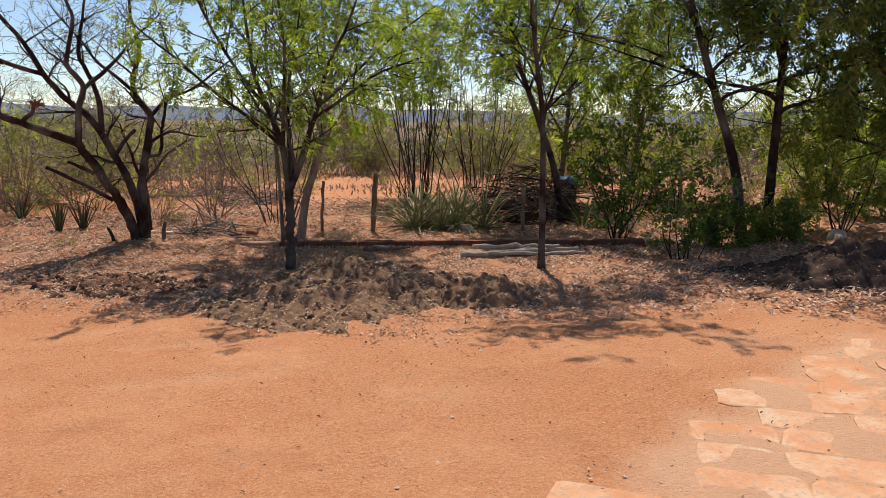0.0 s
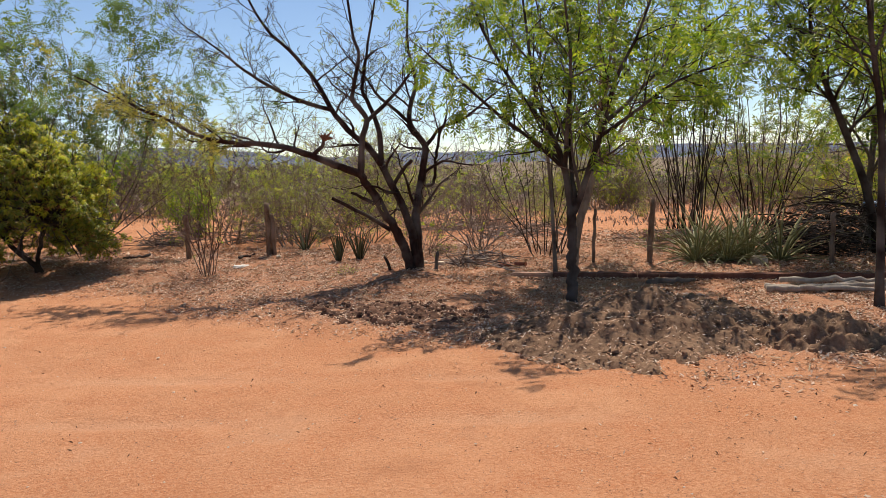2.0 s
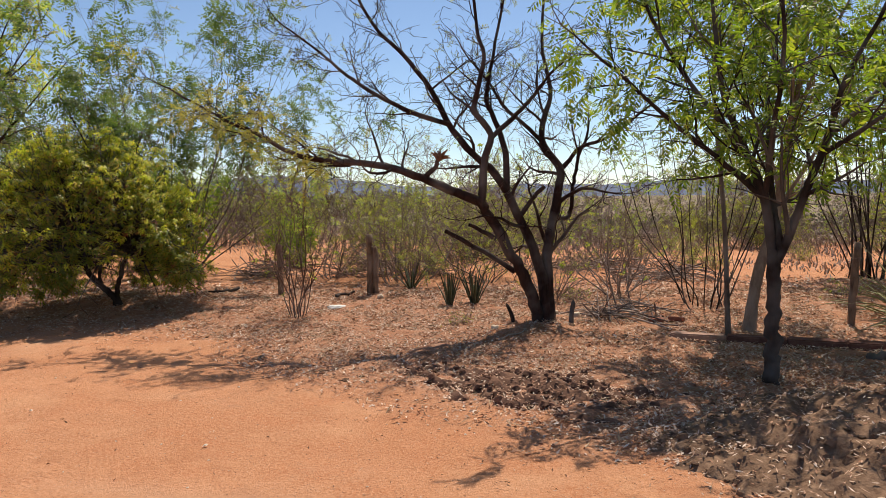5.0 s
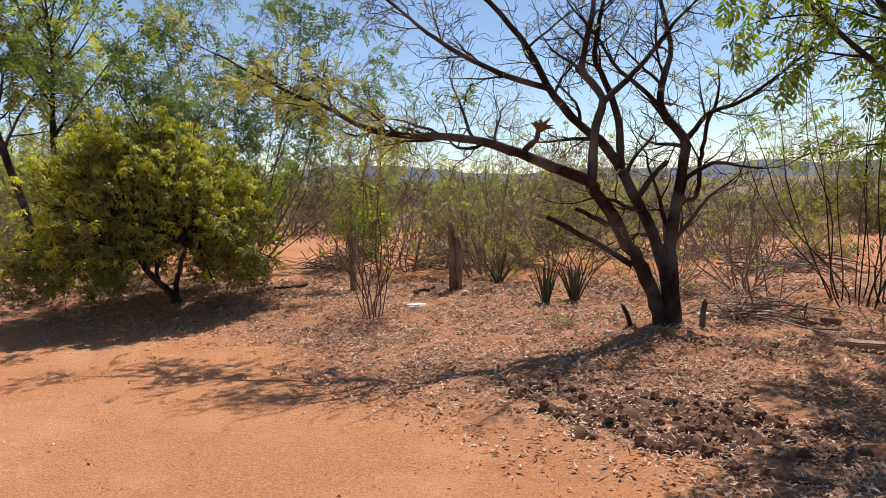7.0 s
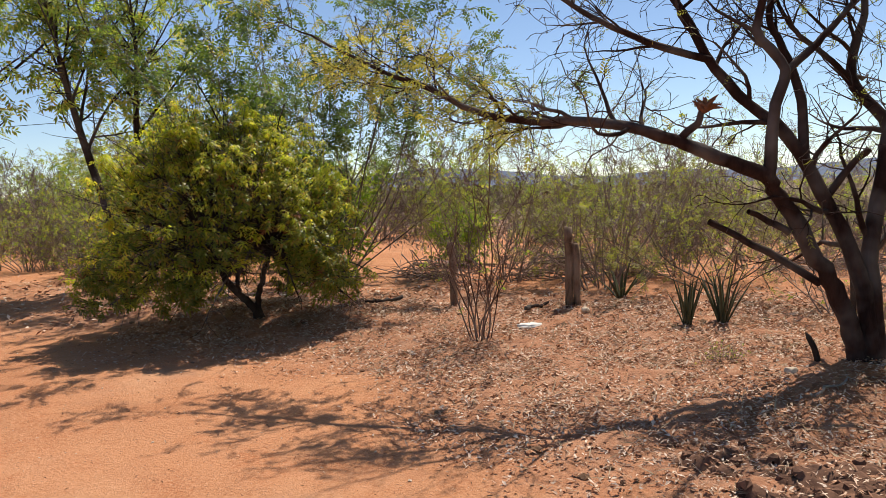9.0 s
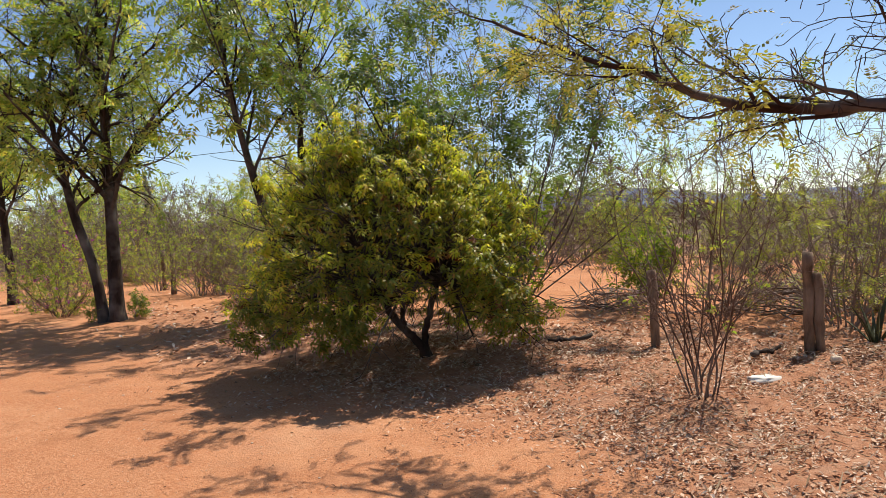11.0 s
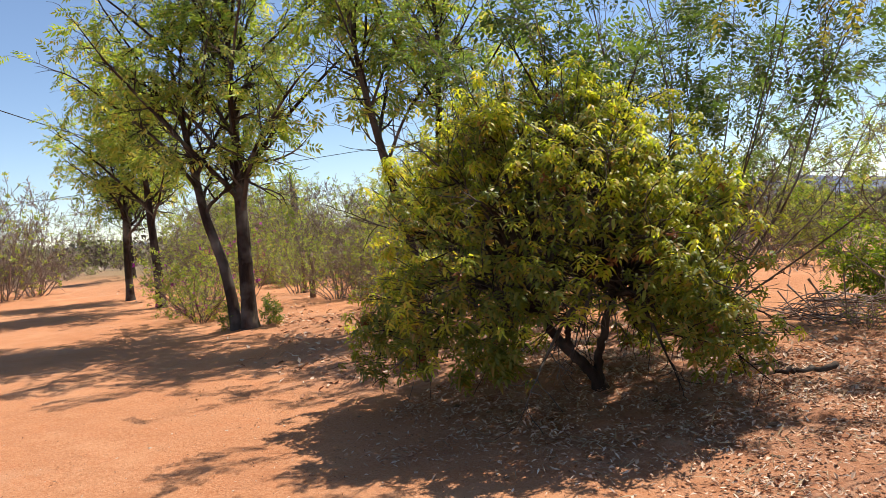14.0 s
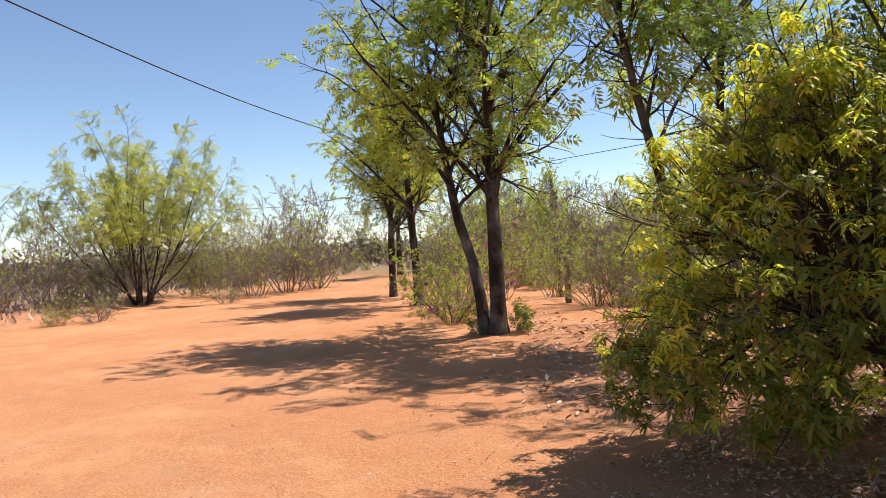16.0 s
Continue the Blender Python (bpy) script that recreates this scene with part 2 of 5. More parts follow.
def tube(P, R, sides):
    """A tapered tube along P with radii R, closed at its tip."""
    P, R = np.asarray(P, float), np.asarray(R, float)
    n = len(P)
    T = np.gradient(P, axis=0)
    T /= np.linalg.norm(T, axis=1)[:, None] + 1e-9
    for i in range(n):
        if np.linalg.norm(T[i]) < 0.5:
            T[i] = unit(P[min(n - 1, i + 2)] - P[max(0, i - 2)])
    ref = np.array([1.0, 0, 0]) if abs(T[0][0]) < 0.8 else np.array([0, 1.0, 0])
    u = unit(np.cross(T[0], ref))
    a = np.arange(sides) * 2 * math.pi / sides
    V = np.empty((n, sides, 3))
    for i in range(n):
        u = unit(u - T[i] * np.dot(u, T[i]))
        w = np.cross(T[i], u)
        V[i] = P[i] + R[i] * (np.cos(a)[:, None] * u + np.sin(a)[:, None] * w)
    i, j = np.meshgrid(np.arange(n - 1), np.arange(sides), indexing="ij")
    k = (j + 1) % sides
    F = np.stack([i * sides + j, i * sides + k, (i + 1) * sides + k, (i + 1) * sides + j], -1).reshape(-1, 4)
    return V.reshape(-1, 3), F


class Wood:
    """Collects tubes of one mesh."""

    def __init__(self):
        self.V, self.F, self.n = [], [], 0

    def add(self, P, R, sides):
        v, f = tube(P, R, sides)
        self.V.append(v), self.F.append(f + self.n)
        self.n += len(v)

    def mesh(self, name, mat, knots=0.0):
        V = np.concatenate(self.V)
        if knots:
            V = V + np.array([noise.noise_vector(Vector(p) * 7.0) for p in V]) * knots
        return mesh_of(name, V, [np.concatenate(self.F)], [mat])


def spline(points, n):
    """A smooth run through a few points."""
    p = np.asarray(points, float)
    p = np.vstack([2 * p[0] - p[1], p, 2 * p[-1] - p[-2]])
    out = []
    segs = len(p) - 3
    for s in np.linspace(0, segs - 1e-6, n):
        i, f = int(s), s - int(s)
        a, b, c, d = p[i:i + 4]
        out.append(0.5 * (2 * b + (c - a) * f + (2 * a - 5 * b + 4 * c - d) * f * f + (3 * b - a - 3 * c + d) * f ** 3))
    return np.array(out)


def leaflet(at, way, side, length, width, fold=0.25):
    """One leaf blade, folded along its midrib: a kite of two faces."""
    up = np.cross(way, side)
    mid = at + way * length * 0.45 - up * 0.0
    return [at, mid + side * width / 2 + up * width * fold, at + way * length, mid - side * width / 2 + up * width * fold]


def spray_neem(rng, pairs=5, length=0.25, blade=0.115, width=0.038):
    V, x, y, z = [], np.array([1.0, 0, 0]), np.array([0, 1.0, 0]), np.array([0, 0, 1.0])
    for i in range(pairs):
        for s in (-1, 1):
            f = (i + 0.6 + 0.3 * rng.random()) / pairs
            at = x * length * f - z * length * 0.35 * f * f
            w = unit(x * (0.35 + 0.3 * f) + s * y * 0.8 - z * (0.25 + 0.5 * rng.random()))
            V += leaflet(at, w, unit(np.cross(w, z + 0.3 * y * rng.uniform(-1, 1))), blade * rng.uniform(0.75, 1.15), width)
    V += leaflet(x * length - z * length * 0.35, unit(x - z * 0.5), y, blade, width)
    return np.array(V)


def spray_mango(rng, count=11, blade=0.135, width=0.032, droop=1.15):
    """A whorl of long hanging blades round a twig's end, six points to a blade."""
    V = []
    for i in range(count):
        a = i * 2.4 + rng.random()
        w = unit(np.array([rng.uniform(0.05, 0.75), math.cos(a), math.sin(a)]))
        s = unit(np.cross(w, np.array([1.0, 0.1, 0])))
        n = np.cross(w, s)
        s = unit(s + n * rng.uniform(-0.5, 0.5))
        at = np.array([-0.09 * i / count, 0, 0])
        length = blade * rng.uniform(0.6, 1.12)
        one = at + w * length * 0.34
        way = unit(w - np.array([droop * rng.uniform(0.5, 1.1), 0, 0]))
        two = one + way * length * 0.38
        tip = two + unit(way - np.array([0.55, 0, 0])) * length * 0.3
        V += [at, one - s * width * 0.45, one + s * width * 0.45, two - s * width * 0.4, two + s * width * 0.4, tip]
    return np.array(V)


def spray_feather(rng, pinnae=4, length=0.18, blade=0.085, width=0.024):
    V, x, y, z = [], np.array([1.0, 0, 0]), np.array([0, 1.0, 0]), np.array([0, 0, 1.0])
    for i in range(pinnae):
        for s in (-1, 1):
            f = (i + 0.5) / pinnae
            at = x * length * f - z * length * 0.3 * f * f
            w = unit(x * 0.55 + s * y * 0.8 - z * rng.uniform(0.0, 0.5))
            V += leaflet(at, w, unit(np.cross(w, z)), blade * rng.uniform(0.7, 1.1), width, 0.1)
    return np.array(V)


def spray_frond(rng, pinnae=5, length=0.26, blade=0.1, width=0.036):
    """A fine pinnate frond: a row of narrow blades on both sides of a drooping rib."""
    return spray_feather(rng, pinnae, length, blade, width)


def spray_broad(rng, count=6, blade=0.09, width=0.045):
    V, x = [], np.array([1.0, 0, 0])
    for i in range(count):
        a = i * 2.4 + rng.random()
        w = unit(np.array([0.5, math.cos(a), math.sin(a)]) + np.array([0, 0, -0.4]))
        V += leaflet(x * 0.16 * i / count, w, unit(np.cross(w, x)), blade * rng.uniform(0.7, 1.15), width)
    return np.array(V)


def spray_petal(rng, count=9, blade=0.05, width=0.04):
    return spray_broad(rng, count, blade, width) * np.array([0.5, 1, 1])


def spray_clump(rng, count=6, blade=0.16, width=0.075):
    return spray_broad(rng, count, blade, width) * np.array([1.6, 1, 1])


SPRAYS = {}


def sprays(kind):
    if kind not in SPRAYS:
        rng = random.Random(kind)
        make = {"neem": spray_neem, "mango": spray_mango, "feather": spray_feather, "frond": spray_frond, "broad": spray_broad, "petal": spray_petal, "clump": spray_clump}[kind]
        SPRAYS[kind] = [make(rng) for _ in range(6)]
    return SPRAYS[kind]


def foliage(name, anchors, kind, mat, rng, size=1.0, droop=0.4, jitter=0.5):
    """All the leaf sprays of one crown, at anchors (place, direction)."""
    kinds = sprays(kind)
    P = np.array([a[0] for a in anchors])
    D = np.array([a[1] for a in anchors], float)
    r = np.random.RandomState(rng.randrange(10 ** 6))
    X = D + r.normal(0, jitter, D.shape) + np.array([0, 0, -droop])
    X /= np.linalg.norm(X, axis=1)[:, None] + 1e-9
    Z = np.array([0, 0, 1.0]) + r.normal(0, 0.35, D.shape)
    Y = np.cross(Z, X)
    Y /= np.linalg.norm(Y, axis=1)[:, None] + 1e-9
    Z = np.cross(X, Y)
    S = size * r.uniform(0.7, 1.25, len(P))
    pick = r.randint(0, len(kinds), len(P))
    out = []
    for i, T in enumerate(kinds):
        m = pick == i
        if m.any():
            A = np.stack([X[m], Y[m], Z[m]], 1)
            out.append((np.einsum("nk,akc->anc", T, A) * S[m][:, None, None] + P[m][:, None, :]).reshape(-1, 3))
    V = np.concatenate(out)
    if kind == "mango":
        F = np.arange(len(V)).reshape(-1, 6)
        F = np.concatenate([F[:, [0, 2, 1]], F[:, [1, 2, 4]], F[:, [1, 4, 3]], F[:, [3, 4, 5]]])
    else:
        F = np.arange(len(V)).reshape(-1, 4)
        F = np.concatenate([F[:, [0, 1, 2]], F[:, [0, 2, 3]]])
    return mesh_of(name, V, [F], [mat], smooth=False)


def grow(rng, wood, anchors, p, d, length, r, level, k):
    """One bough and its offspring. k: levels, kids, ratio, spread, curl, up, leaf, tip."""
    n = max(k.get("least", 4), int(length / k.get("seg", 0.16)))
    step = length / n
    P, R = [np.array(p)], [r]
    d = unit(np.array(d, float))
    end = max(k.get("tip", 0.003), r * 0.3)
    for i in range(n):
        d = unit(d + np.array([rng.gauss(0, 1) for _ in range(3)]) * k["curl"] * (0.6 + 0.5 * level) + np.array([0, 0, k["up"]]) * step)
        P.append(P[-1] + d * step)
        R.append(r + (end - r) * (i + 1) / n)
    wood.add(P, R, 7 if r > 0.05 else 5 if r > 0.018 else 3)
    offspring(rng, wood, anchors, P, R, length, level, k)


def offspring(rng, wood, anchors, P, R, length, level, k):
    n = len(P) - 1
    if level >= k["levels"]:
        for i in range(1, n + 1):
            if rng.random() < k["leaf"]:
                anchors.append((P[i], unit(np.array(P[i]) - P[i - 1])))
        return
    kids = k["kids"][min(level, len(k["kids"]) - 1)]
    kids = int(kids) + (rng.random() < kids % 1)
    first = k.get("first", 0.3) if level == 0 else 0.2
    for j in range(kids):
        f = first + (1 - first) * (j + rng.random()) / kids
        i = min(n - 1, max(1, int(f * n)))
        t = unit(np.array(P[i + 1]) - P[i - 1])
        az = j * 2.4 + rng.uniform(-0.6, 0.6)
        a = unit(np.cross(t, (0.3, 0.2, 1.0)))
        b = np.cross(t, a)
        out = a * math.cos(az) + b * math.sin(az)
        s = radians(k["spread"] * rng.uniform(0.65, 1.3))
        grow(rng, wood, anchors, P[i], t * math.cos(s) + out * math.sin(s), length * k["ratio"] * rng.uniform(0.7, 1.25) * (1.15 - 0.5 * f), R[i] * k.get("slim", 0.62), level + 1, k)
    grow_tip = k.get("tips", True)
    if grow_tip and level < k["levels"]:
        t = unit(np.array(P[-1]) - P[-2])
        grow(rng, wood, anchors, P[-1], t, length * k["ratio"] * 0.8, R[-1], level + 1, k)


def smooth01(a, b, x):
    t = np.clip((x - a) / (b - a), 0, 1)
    return t * t * (3 - 2 * t)


# ---- the lie of the land ----
def verge(x):
    """Where the bare yard ends and the leaf-strewn verge begins."""
    return np.interp(x, [-60, -24, -14, -9.7, -7.4, -5.9, -4.4, -1.84, -0.5, 0.9, 1.86, 2.84, 4.6, 6, 8, 14, 40],
                     [32, 20.4, 16.6, 14.1, 13.0, 12.6, 12.5, 9.9, 8.7, 7.4, 6.7, 6.3, 6.0, 5.2, 4.2, 2.5, -4])


def far_verge(y):
    return np.interp(y, [-40, 0, 9.9, 14.1, 18, 22, 27, 60], [-15, -21, -25.5, -31.5, -34, -37, -41, -60])


def lumps(x, y, s):
    """Smooth unevenness, the same wherever it is asked."""
    return (np.sin(x * s + 1.3 * np.sin(y * s * 0.7)) * np.cos(y * s * 1.1 + 1.7 * np.sin(x * s * 0.6 + 2)) + 0.5 * np.sin(2.3 * x * s + 4 + y * s) * np.cos(1.9 * y * s - 1.1 * x * s)) / 1.5


def land(x, y):
    z = -0.43 * smooth01(-1.0, 10.5, y)
    inside = (y - verge(x)) * 0.75
    z = z + 0.03 * smooth01(-0.2, 1.6, inside) + 0.12 * smooth01(12.8, 15.8, y) * smooth01(0, 2, inside)
    z = z + 0.15 * np.exp(-((x - 0.25) ** 2 + (y - 12.7) ** 2) / 1.3)
    z = z + 0.05 * np.exp(-((x + 6.2) ** 2 + (y - 14.6) ** 2) / 1.5) + 0.06 * np.exp(-((x + 14.3) ** 2 + (y - 17.3) ** 2) / 2)
    z = z - 0.028 * np.clip(y - 19, 0, 60) * smooth01(-9, 1, x)
    z = z + 0.25 * smooth01(0.3, 2.5, far_verge(y) - x)
    z = z + 0.012 * lumps(x, y, 1.3) + 0.03 * lumps(x + 9, y, 0.35) * smooth01(4, 14, y)
    return z


def cover(x, y):
    """How thickly dead leaves lie."""
    inside = (y - verge(x)) * 0.75 + 0.35 * lumps(x, y, 1.7) + 0.2 * lumps(x + 3, y - 5, 4.1)
    c = smooth01(-0.35, 0.9, inside)
    back = y - 16.5 - 0.12 * np.abs(x) + 0.7 * lumps(x, y, 0.8)
    c = c * (1 - 0.95 * smooth01(-0.6, 1.2, back) * (1 - smooth01(12, 20, back)))
    c = c * (1 - 0.35 * smooth01(-9, -13, x))
    side = smooth01(-0.3, 1.2, far_verge(y) - x + 0.6 * lumps(x, y, 0.9))
    return np.maximum(c, side)


def ground_z(x, y):
    return float(land(np.float64(x), np.float64(y)))


# ---- ground ----
def graded(lo, hi, step, reach):
    mid = list(np.arange(lo, hi + 1e-6, step))
    out, s, v = [], step, hi
    while v < reach:
        s *= 1.22
        v += s
        out.append(v)
    low, s, v = [], step, lo
    while v > -reach:
        s *= 1.22
        v -= s
        low.append(v)
    return np.array(low[::-1] + mid + out)


def build_ground():
    xs, ys = graded(-17, 11, 0.095, 3500), graded(1.5, 18, 0.095, 3500)
    X, Y = np.meshgrid(xs, ys, indexing="ij")
    near = np.exp(-((np.maximum(0, np.abs(X + 3) - 14) / 10) ** 2 + (np.maximum(0, np.abs(Y - 10) - 10) / 10) ** 2))
    C = cover(X, Y)
    rough = np.array([noise.noise(Vector((x * 6.0, y * 6.0, 0))) for x, y in zip(X.ravel(), Y.ravel())]).reshape(X.shape)
    fine = np.array([noise.noise(Vector((x * 2.1, y * 2.1, 7))) for x, y in zip(X.ravel(), Y.ravel())]).reshape(X.shape)
    Z = land(X, Y) + near * (rough * (0.006 + 0.03 * C) + fine * (0.018 + 0.03 * C))
    # two shallow wheel ruts across the yard
    track = np.zeros_like(X)
    for off in (0.0, 1.35):
        line = 5.75 + off * 0.9 - 0.17 * (X + 0.4) + 0.02 * (X + 0.4) ** 2 * 0.2
        d = (Y - line) / 0.11
        w = np.exp(-d * d) * smooth01(-9, -4, X) * (1 - smooth01(0.3, 2.2, X)) * (0.6 + 0.4 * np.sin(X * 2.1))
        Z = Z - 0.018 * w
        track = np.maximum(track, 0.35 * w)
    # pale dust over the buried paving
    dusty = smooth01(-0.15, 0.25, 2.95 + 0.42 * (X - 2.3) - Y + 0.2 * fine) * smooth01(1.9, 2.5, X + 0.3 * rough) * smooth01(0.3, 1.2, Y) * (1 - smooth01(5.5, 6.5, X))
    track = np.maximum(track, 0.85 * dusty)
    n, m = X.shape
    i, j = np.meshgrid(np.arange(n - 1), np.arange(m - 1), indexing="ij")
    F = np.stack([i * m + j, (i + 1) * m + j, (i + 1) * m + j + 1, i * m + j + 1], -1).reshape(-1, 4)
    me = mesh_of("ground", np.stack([X, Y, Z], -1).reshape(-1, 3), [F], [SAND])
    for name, val in (("litter", C * (0.75 + 0.25 * rough)), ("track", track), ("scrub", smooth01(24, 48, np.hypot(X + 2, Y - 6)) * smooth01(-2, 6, np.maximum(Y - verge(X), far_verge(Y) - X)))):
        a = me.attributes.new(name, "FLOAT", "POINT")
        a.data.foreach_set("value", np.clip(val, 0, 1).ravel().astype(np.float32))
    tagged(new("ground", me), "red sandy earth, strewn with dead leaves along the verge", "ground", kind="structure")


build_ground()


def scatter(name, count, box, label, category, mat, size, weight, seed, narrow=0.36, lift=0.02, curl=0.5, ontop=None):
    """Loose blades (dead leaves, straw) lying about."""
    r = np.random.RandomState(seed)
    x, y = r.uniform(box[0], box[1], count), r.uniform(box[2], box[3], count)
    keep = r.random_sample(count) < weight(x, y)
    x, y = x[keep], y[keep]
    n = len(x)
    z = (land(x, y) if ontop is None else ontop(x, y)) + r.uniform(0.004, lift, n)
    a = r.uniform(0, 2 * math.pi, n)
    L = r.uniform(size[0], size[1], n)
    W = L * narrow * r.uniform(0.7, 1.3, n)
    t1, t2 = r.normal(0, 0.35, n), r.normal(0, 0.3, n)
    d = np.stack([np.cos(a), np.sin(a), t1], -1) * (L / 2)[:, None]
    s = np.stack([-np.sin(a), np.cos(a), t2], -1) * (W / 2)[:, None]
    up = np.stack([0 * a, 0 * a, W * curl * r.uniform(-0.3, 1, n)], -1)
    p = np.stack([x, y, z], -1)
    V = np.stack([p - d, p + s + up, p + d, p - s + up], 1).reshape(-1, 3)
    F = np.arange(4 * n).reshape(-1, 4)
    F = np.concatenate([F[:, [0, 1, 2]], F[:, [0, 2, 3]]])
    return tagged(new(name, mesh_of(name, V, [F], [mat], smooth=False)), label, category, kind="stuff")


def near_weight(x, y):
    return cover(x, y) * (0.35 + 0.65 * np.clip(0.5 + 0.9 * lumps(x, y, 2.6), 0, 1))


scatter("leaf_litter", 260000, (-8, 6, 5.5, 16), "dry brown and grey dead leaves covering the verge", "leaf litter", LITTER, (0.022, 0.06), near_weight, 1, lift=0.025)
scatter("leaf_litter", 26000, (-9, 8, 15, 19.5), "thinner dead leaves towards the cleared ground", "leaf litter", LITTER, (0.05, 0.1), near_weight, 6, lift=0.03)
scatter("leaf_litter", 26000, (-30, -9, 12, 26), "thin scatter of dead leaves under the roadside trees", "leaf litter", LITTER, (0.07, 0.16), near_weight, 2)
scatter("leaf_litter", 42000, (6, 11, 3.5, 13), "brown dead leaves under the shade trees", "leaf litter", LITTER, (0.03, 0.09), near_weight, 7, lift=0.035)
scatter("leaf_litter", 12000, (11, 20, 2, 20), "dead leaves in the shade of the trees", "leaf litter", LITTER, (0.06, 0.14), near_weight, 3)
scatter("straw_litter", 22000, (-7, 5, 5, 16), "broken straw and twigs among the dead leaves", "straw", STRAW, (0.05, 0.17), near_weight, 4, narrow=0.07, lift=0.04)
scatter("yard_crumbs", 26000, (-12, 7, 1.5, 14), "loose bits of leaf and twig on the bare sand", "debris", CRUMB, (0.006, 0.034), lambda x, y: (1 - cover(x, y)) * np.clip(0.3 + 0.6 * lumps(x, y, 1.1) + 0.9 * smooth01(-1.6, 0.0, (y - verge(x)) * 0.75), 0.1, 1), 5, lift=0.008)


def stones(name, count, box, mat, size, seed, label, weight):
    """Pebbles and clods, each a small lumpy solid."""
    r = np.random.RandomState(seed)
    base = np.array([(1, 0, 0), (-1, 0, 0), (0, 1, 0), (0, -1, 0), (0, 0, 0.8), (0, 0, -0.5), (0.6, 0.6, 0.4), (-0.6, 0.6, 0.4), (-0.6, -0.6, 0.4), (0.6, -0.6, 0.4)])
    tri = np.array([(0, 6, 4), (6, 2, 4), (2, 7, 4), (7, 1, 4), (1, 8, 4), (8, 3, 4), (3, 9, 4), (9, 0, 4), (0, 2, 6), (2, 1, 7), (1, 3, 8), (3, 0, 9), (0, 5, 2), (2, 5, 1), (1, 5, 3), (3, 5, 0)])
    V, F = [], []
    for _ in range(count):
        x, y = r.uniform(box[0], box[1]), r.uniform(box[2], box[3])
        if r.random_sample() > weight(np.float64(x), np.float64(y)):
            continue
        s = r.uniform(*size) * (0.5 + r.random_sample() ** 3)
        a = r.uniform(0, 6.3)
        b = base * (1 + r.normal(0, 0.16, base.shape)) * s * np.array([1, 0.8, 0.7])
        b = b @ np.array([[math.cos(a), math.sin(a), 0], [-math.sin(a), math.cos(a), 0], [0, 0, 1]])
        F.append(tri + 10 * len(V))
        V.append(b + np.array([x, y, ground_z(x, y) + s * 0.15]))
    return tagged(new(name, mesh_of(name, np.concatenate(V), [np.concatenate(F)], [mat], smooth=False)), label, "stones", kind="stuff")


stones("pebbles", 1500, (-10, 7, 1.8, 14), STONE, (0.006, 0.014), 3, "small pale pebbles lying on the sand", lambda x, y: 0.6)
stones("clods", 1500, (-9, 7, 5.5, 16), SOIL, (0.015, 0.04), 4, "crumbs of dry red-brown soil", lambda x, y: cover(x, y))


